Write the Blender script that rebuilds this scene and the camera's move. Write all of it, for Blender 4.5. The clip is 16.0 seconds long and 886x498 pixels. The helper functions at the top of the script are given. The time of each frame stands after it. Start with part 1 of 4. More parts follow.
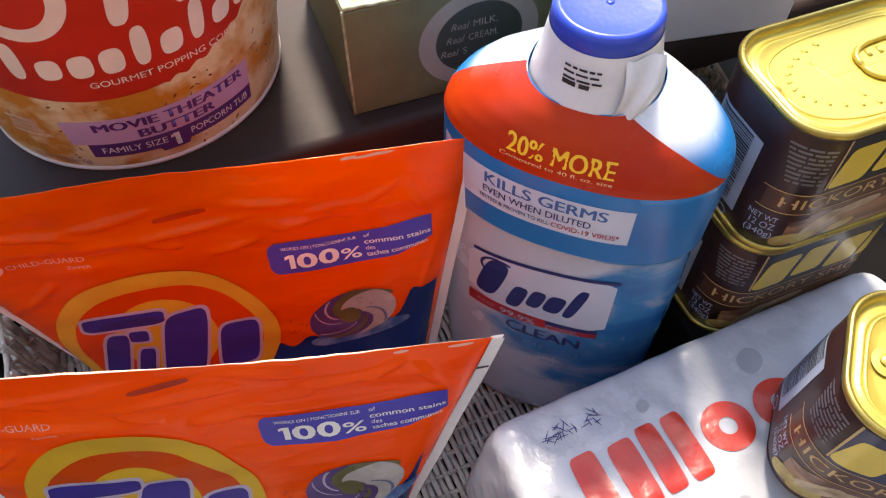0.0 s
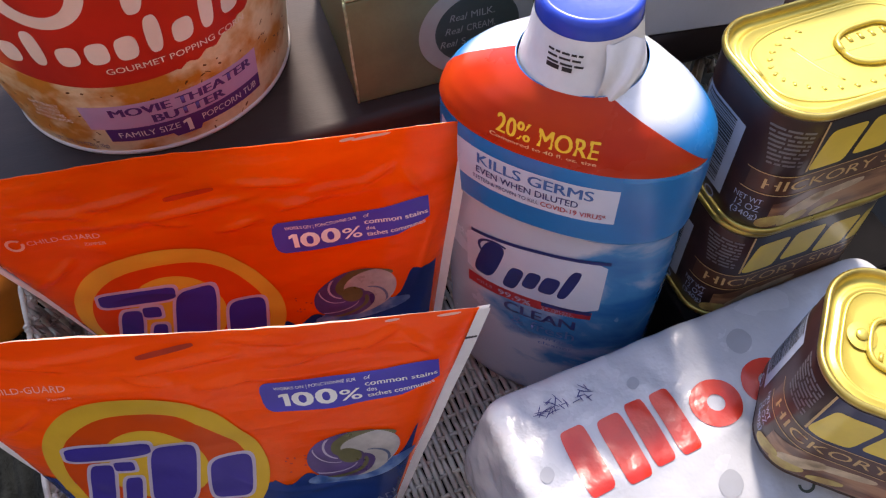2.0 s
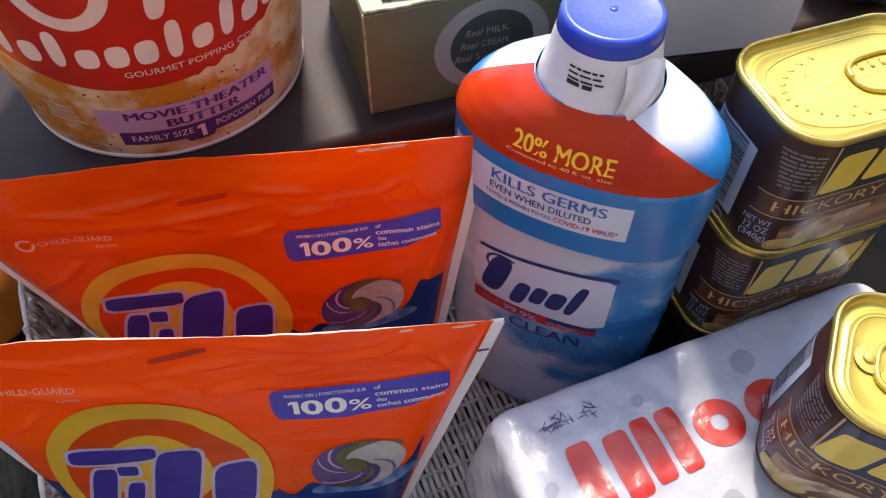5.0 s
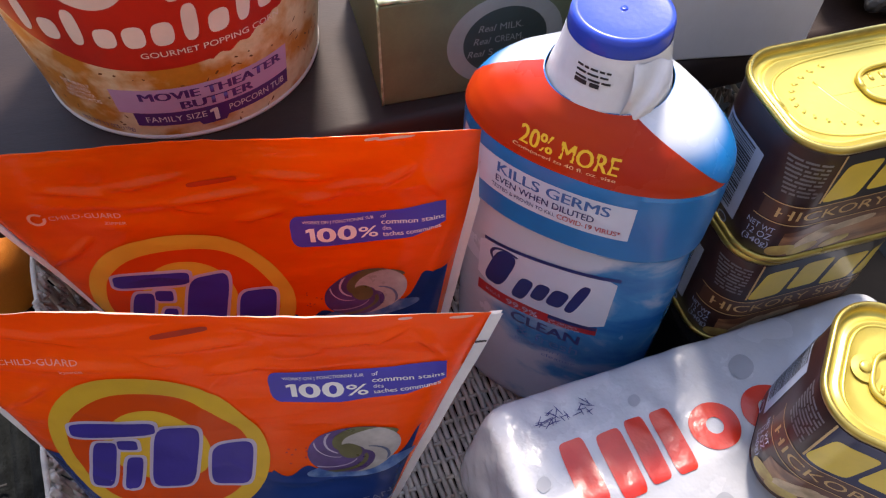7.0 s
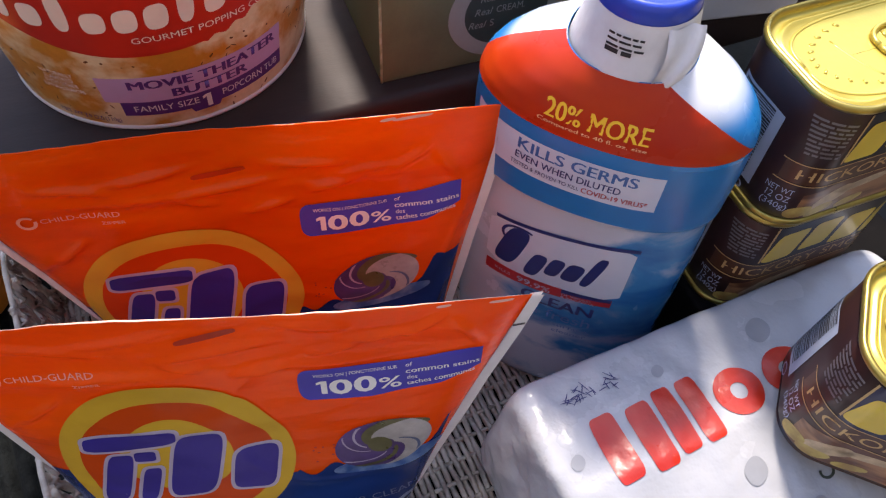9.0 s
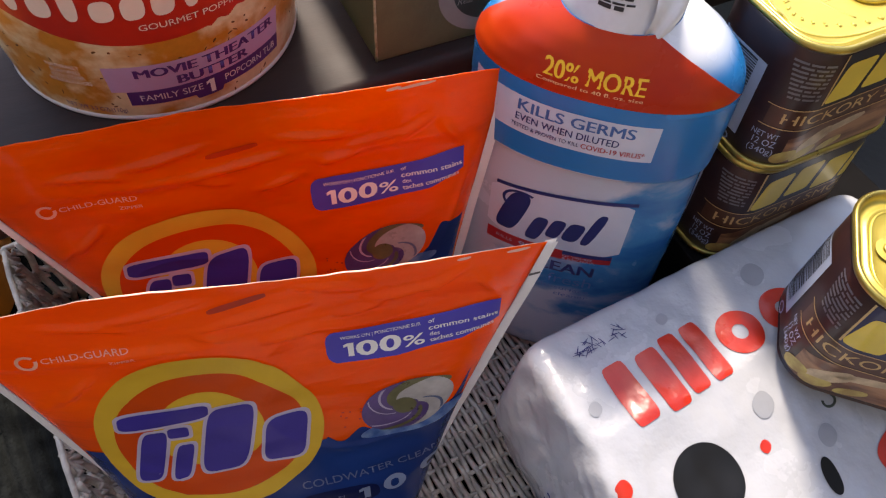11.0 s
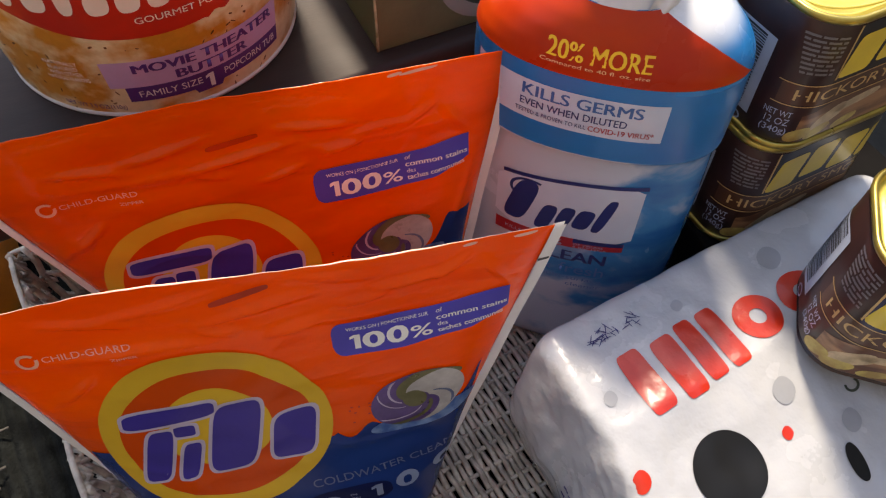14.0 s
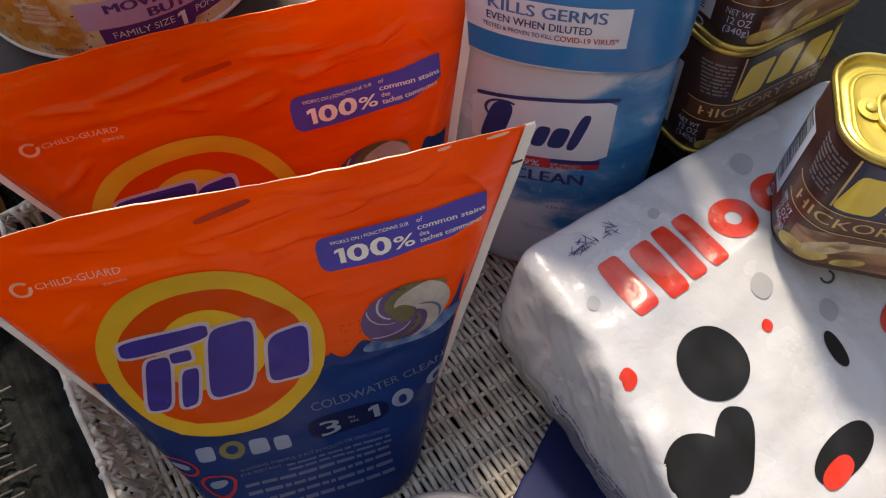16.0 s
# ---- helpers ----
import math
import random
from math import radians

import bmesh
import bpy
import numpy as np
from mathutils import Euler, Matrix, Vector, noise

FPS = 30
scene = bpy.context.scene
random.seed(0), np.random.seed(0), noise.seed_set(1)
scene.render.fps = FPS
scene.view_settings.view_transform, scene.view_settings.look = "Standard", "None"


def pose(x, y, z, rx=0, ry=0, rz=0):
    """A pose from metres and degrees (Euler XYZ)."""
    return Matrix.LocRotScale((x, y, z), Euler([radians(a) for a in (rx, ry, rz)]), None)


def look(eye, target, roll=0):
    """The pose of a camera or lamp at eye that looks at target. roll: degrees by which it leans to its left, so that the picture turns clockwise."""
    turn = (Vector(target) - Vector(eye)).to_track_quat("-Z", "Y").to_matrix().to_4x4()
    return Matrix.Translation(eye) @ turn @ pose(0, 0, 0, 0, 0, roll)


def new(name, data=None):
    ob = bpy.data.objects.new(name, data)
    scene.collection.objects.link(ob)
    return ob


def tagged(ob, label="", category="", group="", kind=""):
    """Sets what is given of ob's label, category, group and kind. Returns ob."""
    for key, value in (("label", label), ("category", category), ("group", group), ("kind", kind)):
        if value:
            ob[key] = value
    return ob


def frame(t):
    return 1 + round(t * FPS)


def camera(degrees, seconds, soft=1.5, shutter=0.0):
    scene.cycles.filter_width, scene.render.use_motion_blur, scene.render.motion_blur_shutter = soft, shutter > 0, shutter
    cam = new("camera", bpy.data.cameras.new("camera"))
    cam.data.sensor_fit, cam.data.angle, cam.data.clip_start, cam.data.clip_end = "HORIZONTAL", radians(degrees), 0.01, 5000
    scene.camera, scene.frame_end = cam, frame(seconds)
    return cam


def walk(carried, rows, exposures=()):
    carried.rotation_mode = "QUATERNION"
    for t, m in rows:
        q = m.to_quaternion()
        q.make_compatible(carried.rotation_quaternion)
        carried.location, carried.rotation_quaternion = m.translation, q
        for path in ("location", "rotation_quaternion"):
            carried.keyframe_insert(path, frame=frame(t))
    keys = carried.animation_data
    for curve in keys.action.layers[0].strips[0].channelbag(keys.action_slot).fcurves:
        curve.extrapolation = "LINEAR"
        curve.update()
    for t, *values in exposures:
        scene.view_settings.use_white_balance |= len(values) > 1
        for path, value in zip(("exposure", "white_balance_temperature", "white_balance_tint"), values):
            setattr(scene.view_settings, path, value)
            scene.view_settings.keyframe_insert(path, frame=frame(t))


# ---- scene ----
cam = camera(57.9, 16.0, soft=1.2)
PATH = [
    (0, (0.021, 0.015, 0.485), (-0.003, 1.16, -1.154), -0.5),
    (0.5, (0.035, 0.001, 0.492), (-0.012, 1.16, -1.137), -2.2),
    (1, (0.042, -0.005, 0.495), (-0.023, 1.16, -1.129), -2.2),
    (1.5, (0.041, -0.008, 0.494), (-0.027, 1.151, -1.135), -2.6),
    (2, (0.036, -0.005, 0.491), (-0.053, 1.152, -1.137), -2.8),
    (2.5, (0.028, -0.003, 0.495), (-0.053, 1.153, -1.135), -1.5),
    (3, (0.023, -0.001, 0.495), (-0.062, 1.156, -1.135), -0.9),
    (3.5, (0.023, 0.0, 0.493), (-0.047, 1.154, -1.139), -0.4),
    (4, (0.025, -0.002, 0.494), (-0.029, 1.168, -1.127), 0.0),
    (4.5, (0.023, -0.005, 0.492), (-0.027, 1.184, -1.116), 0.2),
    (7, (0.029, -0.012, 0.493), (-0.059, 1.172, -1.117), 1.5),
    (7.5, (0.01, 0.0, 0.491), (0.044, 1.157, -1.14), 3.7),
    (8, (0.002, 0.009, 0.486), (0.067, 1.146, -1.159), 5.6),
    (8.5, (0.003, 0.009, 0.482), (0.048, 1.138, -1.168), 4.8),
    (9, (-0.01, -0.002, 0.484), (0.058, 1.131, -1.163), 4.5),
    (11.5, (-0.031, -0.03, 0.482), (0.121, 1.132, -1.138), 3.6),
    (12, (-0.028, -0.033, 0.483), (0.126, 1.143, -1.127), 3.6),
    (12.5, (-0.026, -0.033, 0.479), (0.111, 1.132, -1.141), 2.4),
    (13, (-0.026, -0.029, 0.477), (0.109, 1.14, -1.14), 2.3),
    (13.5, (-0.028, -0.027, 0.475), (0.097, 1.131, -1.151), 2.0),
    (14, (-0.027, -0.029, 0.471), (0.084, 1.134, -1.153), 0.6),
    (14.5, (-0.025, -0.03, 0.465), (0.087, 1.104, -1.178), -0.3),
    (15, (-0.024, -0.04, 0.458), (0.086, 1.082, -1.193), -1.5),
    (15.5, (-0.028, -0.051, 0.457), (0.083, 1.076, -1.191), -1.7),
    (16, (-0.024, -0.061, 0.46), (0.096, 1.066, -1.188), -2.6),
]
walk(cam, [(t, look(eye, target, roll)) for t, eye, target, roll in PATH],
     exposures=[(0, 2.14, 7050, 14), (1.0, 2.04, 6850, 19), (3, 1.98, 6650, 18), (9, 1.88, 6650, 17), (12.5, 1.80, 7500, 14), (15, 1.78, 7700, 12), (16, 1.72, 7800, 12)])

# ---- light ----
world = bpy.data.worlds.new("sky")
scene.world = world
world.use_nodes = True
SUN_EL, SUN_AZ = 57.0, -3.0          # degrees above the horizon, and from +y towards +x
sky = world.node_tree.nodes.new("ShaderNodeTexSky")
sky.sky_type, sky.sun_disc = "NISHITA", False
sky.sun_elevation, sky.sun_rotation = radians(SUN_EL), radians(SUN_AZ)
world.node_tree.links.new(sky.outputs[0], world.node_tree.nodes["Background"].inputs[0])
world.node_tree.nodes["Background"].inputs[1].default_value = 0.12
sun_data = bpy.data.lights.new("sun", "SUN")
sun_data.energy, sun_data.angle, sun_data.color = 1.9, radians(8), (1.0, 0.93, 0.82)
sun = new("sun", sun_data)
sun_dir = Vector((math.sin(radians(SUN_AZ)) * math.cos(radians(SUN_EL)), math.cos(radians(SUN_AZ)) * math.cos(radians(SUN_EL)), math.sin(radians(SUN_EL))))
sun.matrix_world = look(sun_dir * 5, (0, 0, 0))


# ---- materials ----
def mat(name, color, rough=0.5, metal=0.0, vary=0.12, scale=40.0, bump=0.0, bscale=200.0, coat=0.0, second=None, fac=(0.4, 0.6), detail=6.0, stretch=(1, 1, 1), spec=0.5, rvary=0.08, bdist=0.002):
    """A surface with colour variation at two scales, roughness variation and fine relief."""
    m = bpy.data.materials.new(name)
    m.use_nodes = True
    nt = m.node_tree
    b = nt.nodes["Principled BSDF"]
    tc = nt.nodes.new("ShaderNodeTexCoord")
    mp = nt.nodes.new("ShaderNodeMapping")
    mp.inputs["Scale"].default_value = stretch
    nt.links.new(tc.outputs["Object"], mp.inputs[0])
    n1 = nt.nodes.new("ShaderNodeTexNoise")
    n1.inputs["Scale"].default_value, n1.inputs["Detail"].default_value = scale, detail
    nt.links.new(mp.outputs[0], n1.inputs["Vector"])
    ramp = nt.nodes.new("ShaderNodeValToRGB")
    ramp.color_ramp.elements[0].position, ramp.color_ramp.elements[1].position = fac
    c2 = second if second else tuple(c * (1 - vary) for c in color)
    ramp.color_ramp.elements[0].color = (*c2, 1)
    ramp.color_ramp.elements[1].color = (*color, 1)
    nt.links.new(n1.outputs[0], ramp.inputs[0])
    n3 = nt.nodes.new("ShaderNodeTexNoise")
    n3.inputs["Scale"].default_value = scale * 7
    nt.links.new(mp.outputs[0], n3.inputs["Vector"])
    mx = nt.nodes.new("ShaderNodeMix")
    mx.data_type, mx.blend_type = "RGBA", "MULTIPLY"
    mx.inputs[0].default_value = min(1.0, vary)
    nt.links.new(ramp.outputs[0], mx.inputs[6])
    nt.links.new(n3.outputs[0], mx.inputs[7])
    nt.links.new(mx.outputs[2], b.inputs["Base Color"])
    mr = nt.nodes.new("ShaderNodeMapRange")
    mr.inputs[3].default_value, mr.inputs[4].default_value = max(0.02, rough - rvary), min(1.0, rough + rvary)
    nt.links.new(n1.outputs[0], mr.inputs[0])
    nt.links.new(mr.outputs[0], b.inputs["Roughness"])
    b.inputs["Metallic"].default_value = metal
    b.inputs["Coat Weight"].default_value = coat
    b.inputs["Coat Roughness"].default_value = 0.12
    b.inputs["Specular IOR Level"].default_value = spec
    if bump:
        n2 = nt.nodes.new("ShaderNodeTexNoise")
        n2.inputs["Scale"].default_value, n2.inputs["Detail"].default_value = bscale, 4
        nt.links.new(mp.outputs[0], n2.inputs["Vector"])
        bp = nt.nodes.new("ShaderNodeBump")
        bp.inputs["Strength"].default_value, bp.inputs["Distance"].default_value = min(1.0, bump), bdist
        nt.links.new(n2.outputs[0], bp.inputs["Height"])
        nt.links.new(bp.outputs[0], b.inputs["Normal"])
    return m


def glow(m, color, share):
    """Lets some light through a thin film."""
    nt = m.node_tree
    out, b = nt.nodes["Material Output"], nt.nodes["Principled BSDF"]
    tr = nt.nodes.new("ShaderNodeBsdfTranslucent")
    tr.inputs[0].default_value = (*color, 1)
    mix = nt.nodes.new("ShaderNodeMixShader")
    mix.inputs[0].default_value = share
    nt.links.new(b.outputs[0], mix.inputs[1])
    nt.links.new(tr.outputs[0], mix.inputs[2])
    nt.links.new(mix.outputs[0], out.inputs[0])
    return m


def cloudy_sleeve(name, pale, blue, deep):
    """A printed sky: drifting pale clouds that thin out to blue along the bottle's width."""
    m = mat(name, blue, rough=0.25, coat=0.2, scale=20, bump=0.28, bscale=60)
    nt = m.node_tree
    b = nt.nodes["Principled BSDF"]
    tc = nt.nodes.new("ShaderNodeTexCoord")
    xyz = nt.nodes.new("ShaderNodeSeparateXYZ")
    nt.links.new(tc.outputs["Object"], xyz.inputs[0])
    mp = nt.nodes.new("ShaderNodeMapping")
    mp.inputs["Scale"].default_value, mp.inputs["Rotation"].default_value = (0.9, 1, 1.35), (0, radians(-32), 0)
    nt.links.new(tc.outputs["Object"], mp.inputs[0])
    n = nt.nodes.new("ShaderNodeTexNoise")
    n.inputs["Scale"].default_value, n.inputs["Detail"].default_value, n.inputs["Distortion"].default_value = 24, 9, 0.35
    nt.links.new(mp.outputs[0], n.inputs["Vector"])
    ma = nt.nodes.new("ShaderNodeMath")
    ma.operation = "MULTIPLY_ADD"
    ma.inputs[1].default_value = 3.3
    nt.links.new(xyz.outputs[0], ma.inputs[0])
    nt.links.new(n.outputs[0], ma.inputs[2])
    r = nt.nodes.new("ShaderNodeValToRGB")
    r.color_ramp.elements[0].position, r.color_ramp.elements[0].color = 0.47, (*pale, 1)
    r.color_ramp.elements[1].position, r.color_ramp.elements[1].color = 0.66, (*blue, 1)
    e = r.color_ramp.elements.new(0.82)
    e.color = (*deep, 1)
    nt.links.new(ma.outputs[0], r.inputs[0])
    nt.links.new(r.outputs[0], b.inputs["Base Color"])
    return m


def faded_shoulder(name, pale, blue, low, high):
    """A print that fades from blue at the rim to white towards the neck."""
    m = mat(name, blue, rough=0.26, coat=0.2, scale=20)
    nt = m.node_tree
    tc = nt.nodes.new("ShaderNodeTexCoord")
    xyz = nt.nodes.new("ShaderNodeSeparateXYZ")
    nt.links.new(tc.outputs["Object"], xyz.inputs[0])
    mr = nt.nodes.new("ShaderNodeMapRange")
    mr.interpolation_type = "SMOOTHSTEP"
    mr.inputs[1].default_value, mr.inputs[2].default_value = low, high
    nt.links.new(xyz.outputs[2], mr.inputs[0])
    mx = nt.nodes.new("ShaderNodeMix")
    mx.data_type = "RGBA"
    mx.inputs[6].default_value, mx.inputs[7].default_value = (*blue, 1), (*pale, 1)
    nt.links.new(mr.outputs[0], mx.inputs[0])
    nt.links.new(mx.outputs[2], nt.nodes["Principled BSDF"].inputs["Base Color"])
    return m


FILM = dict(rough=0.24, bump=0.4, bscale=60, coat=0.02, scale=14, vary=0.10, spec=0.14)
FILM_SHINY = dict(rough=0.15, bump=0.6, bscale=26, coat=0.14, scale=14, vary=0.12, spec=0.22, bdist=0.0045, rvary=0.05)
M_ORANGE = glow(mat("orange_film", (0.86, 0.116, 0.0022), second=(0.68, 0.072, 0.0014), fac=(0.32, 0.66), stretch=(1, 1, 2.6), **FILM_SHINY), (1.0, 0.22, 0.008), 0.30)
M_FBLUE = mat("blue_film", (0.009, 0.019, 0.095), second=(0.010, 0.036, 0.165), fac=(0.3, 0.75), **FILM)
M_EDGE = mat("pale_orange_cut_edge", (0.80, 0.50, 0.34), rough=0.4, vary=0.1)
M_YELLOW = mat("yellow_print", (0.62, 0.38, 0.030), **FILM)
M_DEEP = mat("dark_blue_print", (0.008, 0.013, 0.065), **FILM)
M_REDPRINT = mat("deep_orange_print", (0.58, 0.060, 0.004), **FILM)
M_PURPLE = mat("violet_print", (0.075, 0.065, 0.42), **FILM)
M_LOGO = mat("indigo_print", (0.045, 0.032, 0.25), **FILM)
M_WHITEP = mat("white_print", (0.80, 0.79, 0.78), rough=0.4, vary=0.05)
M_SEAL = mat("white_film_edge", (0.72, 0.72, 0.74), rough=0.35, vary=0.08, bump=0.2, bscale=120)
M_GREYP = mat("grey_print", (0.085, 0.11, 0.20), rough=0.4, vary=0.05)
M_FIELDP = mat("dusty_blue_print", (0.20, 0.25, 0.38), rough=0.4, vary=0.08)
M_PALEP = mat("pale_blue_print", (0.35, 0.42, 0.60), rough=0.4, vary=0.05)
M_PODW = mat("pod_white", (0.48, 0.45, 0.43), rough=0.3, vary=0.25, scale=60)
M_PODV = mat("pod_violet", (0.11, 0.06, 0.22), rough=0.3, vary=0.3, scale=60)
M_PODG = mat("pod_green", (0.15, 0.14, 0.05), rough=0.3, vary=0.3, scale=60)
M_SPLASH = mat("splash_print", (0.16, 0.25, 0.45), rough=0.35, vary=0.3, scale=120, second=(0.03, 0.09, 0.28))
M_DARKP = mat("dark_print", (0.02, 0.02, 0.025), rough=0.4, vary=0.1)
M_OUTL = mat("lilac_outline_print", (0.44, 0.38, 0.50), rough=0.35, vary=0.08)
M_SHADEP = mat("brown_smudge_print", (0.50, 0.030, 0.004), rough=0.35, vary=0.2)

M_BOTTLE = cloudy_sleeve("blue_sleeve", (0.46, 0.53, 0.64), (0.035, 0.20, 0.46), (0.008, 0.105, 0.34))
M_BAND = mat("blue_shoulder", (0.010, 0.17, 0.47), rough=0.30, coat=0.15, spec=0.35, vary=0.08, scale=20)
M_FADE = faded_shoulder("white_to_blue_shoulder", (0.66, 0.69, 0.74), (0.010, 0.19, 0.50), 0.2545, 0.2670)
M_RED = mat("red_sleeve", (0.50, 0.042, 0.004), rough=0.28, coat=0.05, spec=0.2, second=(0.42, 0.02, 0.01), fac=(0.3, 0.7), vary=0.1, scale=25)
M_CAP = mat("blue_cap", (0.025, 0.07, 0.52), rough=0.33, vary=0.08, bump=0.05, bscale=400, scale=30)
M_NECK = mat("white_shrink_seal", (0.78, 0.78, 0.80), rough=0.35, vary=0.1, bump=0.3, bscale=90)
M_NAVY = mat("navy_print", (0.02, 0.03, 0.16), rough=0.35, vary=0.1)
M_TEALP = mat("blue_text_print", (0.04, 0.13, 0.38), rough=0.35, vary=0.1)
M_YTEXT = mat("yellow_text_print", (0.92, 0.56, 0.03), rough=0.35, vary=0.05)
M_SAFE = mat("faint_orange_print", (0.85, 0.42, 0.26), rough=0.35, vary=0.1)
M_PTEXT = mat("peach_text_print", (0.80, 0.45, 0.22), rough=0.35, vary=0.05)
M_REDBAR = mat("red_bar_print", (0.40, 0.02, 0.03), rough=0.35, vary=0.1)
M_CLOUD = mat("pale_label_print", (0.58, 0.63, 0.74), rough=0.3, second=(0.42, 0.53, 0.70), fac=(0.3, 0.7), vary=0.06, scale=22)

M_CAN = mat("dark_brown_can_paper", (0.060, 0.022, 0.016), rough=0.36, coat=0.28, spec=0.35, second=(0.020, 0.011, 0.012), fac=(0.3, 0.7), vary=0.2, scale=30)
M_CANP = mat("black_can_print", (0.012, 0.012, 0.016), rough=0.34, coat=0.28, spec=0.35, vary=0.2, scale=30)
M_CANNAVY = mat("navy_can_print", (0.018, 0.022, 0.075), rough=0.34, coat=0.28, spec=0.35, vary=0.2, scale=30)
M_CANBR = mat("brown_band_print", (0.085, 0.030, 0.012), rough=0.32, coat=0.2, vary=0.2, scale=30)
M_HAM = mat("ham_print", (0.40, 0.21, 0.10), rough=0.35, coat=0.3, second=(0.13, 0.05, 0.022), fac=(0.42, 0.58), scale=55, vary=0.3, stretch=(0.35, 1, 1.6))
M_HAMP = mat("pale_ham_print", (0.62, 0.48, 0.30), rough=0.35, vary=0.3, scale=120)
M_EGG = mat("straw_print", (0.55, 0.45, 0.13), rough=0.35, second=(0.35, 0.24, 0.07), scale=90, vary=0.2)
M_GOLD = mat("gold_tin", (0.63, 0.49, 0.085), rough=0.34, metal=0.55, vary=0.08, scale=30, bump=0.05, bscale=300)
M_GOLDRIM = mat("gold_rim", (0.55, 0.42, 0.10), rough=0.3, metal=0.8, vary=0.2, scale=60)
M_CANY = mat("yellow_can_print", (0.70, 0.52, 0.04), rough=0.35, coat=0.4, vary=0.1)
M_TAN = mat("tan_can_text", (0.55, 0.37, 0.15), rough=0.4, vary=0.1)
M_BARC = mat("blue_grey_barcode_label", (0.42, 0.48, 0.60), rough=0.4, vary=0.1)

M_PACK = mat("white_pack_film", (0.44, 0.45, 0.47), rough=0.26, coat=0.15, vary=0.06, scale=20, bump=0.7, bscale=46, bdist=0.003)
M_SMALL = mat("faint_grey_print", (0.14, 0.13, 0.14), rough=0.4, vary=0.1)
M_PRED = mat("red_pack_print", (0.56, 0.026, 0.008), rough=0.3, coat=0.12, vary=0.12, scale=40, bump=0.5, bscale=46, bdist=0.003)
M_PBLACK = mat("black_pack_print", (0.008, 0.008, 0.008), rough=0.4, vary=0.1, spec=0.25)
M_PGREY = mat("light_grey_pack_print", (0.30, 0.31, 0.33), rough=0.35, vary=0.08)
M_PNAVY = mat("navy_pack_print", (0.03, 0.03, 0.14), rough=0.35, vary=0.1)

M_CORN = mat("popcorn_print", (0.82, 0.66, 0.40), rough=0.4, coat=0.1, second=(0.60, 0.24, 0.025), fac=(0.43, 0.58), scale=42, vary=0.22, detail=9)
M_CORNRED = mat("red_tub_print", (0.54, 0.026, 0.013), rough=0.35, coat=0.15, vary=0.12, scale=30)
M_CREAM = mat("cream_print", (0.82, 0.70, 0.60), rough=0.4, vary=0.08)
M_LILAC = mat("lilac_print", (0.55, 0.37, 0.60), rough=0.4, vary=0.06)
M_PLUM = mat("plum_print", (0.10, 0.03, 0.20), rough=0.4, vary=0.1)
M_KERNEL = mat("brown_fleck_print", (0.22, 0.09, 0.02), rough=0.4, vary=0.3)
M_TUBRIM = mat("white_tub_edge", (0.62, 0.58, 0.55), rough=0.5, vary=0.1)

M_GREEN = mat("olive_carton", (0.130, 0.150, 0.074), rough=0.5, vary=0.15, scale=50, bump=0.08, bscale=500)
M_GREEND = mat("dark_green_print", (0.045, 0.060, 0.045), rough=0.5, vary=0.15, scale=50)
M_GREYRING = mat("grey_ring_print", (0.30, 0.31, 0.27), rough=0.5, vary=0.1)
M_FOIL = mat("pale_green_carton_top", (0.50, 0.53, 0.36), rough=0.3, vary=0.3, scale=120, second=(0.22, 0.26, 0.14))
M_CARTON = mat("white_carton", (0.78, 0.75, 0.72), rough=0.55, vary=0.08, scale=14, bump=0.08, bscale=300)
M_TABLE = mat("black_brown_lacquer", (0.046, 0.028, 0.023), spec=0.19, rough=0.52, vary=0.3, scale=9, bump=0.06, bscale=260, stretch=(1, 3, 1))
M_LEATHER = mat("black_leather", (0.012, 0.011, 0.011), rough=0.35, vary=0.3, scale=40, bump=0.5, bscale=220)
M_WICKER = mat("whitewashed_wicker", (0.60, 0.55, 0.47), rough=0.65, second=(0.32, 0.285, 0.24), fac=(0.35, 0.62), scale=60, vary=0.3, bump=0.4, bscale=400)
M_BLACKBOX = mat("black_card", (0.008, 0.007, 0.007), rough=0.85, spec=0.1, vary=0.3, scale=30)
M_LIGHTWALL = mat("taupe_light_wall", (0.33, 0.30, 0.27), rough=0.8, vary=0.08, scale=3, bump=0.2, bscale=60)
M_FLOOR = mat("dark_floor", (0.030, 0.027, 0.026), rough=0.6, vary=0.4, scale=6, bump=0.2, bscale=120)
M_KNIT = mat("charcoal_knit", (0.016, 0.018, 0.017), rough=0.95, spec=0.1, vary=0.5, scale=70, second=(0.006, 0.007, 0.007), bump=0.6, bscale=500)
M_FRINGE = mat("grey_fringe_yarn", (0.13, 0.12, 0.11), rough=0.9, vary=0.5, scale=120, second=(0.04, 0.038, 0.036))
M_CUSHION = mat("orange_cloth", (0.62, 0.19, 0.012), rough=0.6, vary=0.15, scale=30, bump=0.15, bscale=700)
M_NAVYBAG = mat("navy_film", (0.010, 0.017, 0.075), rough=0.55, spec=0.12, vary=0.2, scale=30, bump=0.25, bscale=60)
M_GREYLID = mat("grey_plastic", (0.20, 0.195, 0.195), rough=0.42, vary=0.1, scale=40)


# ---- building tools ----
def thing(name, m, label, category, group="", kind=""):
    ob = new(name)
    ob.empty_display_size = 0.02
    ob.matrix_world = m
    return tagged(ob, label, category, group, kind)


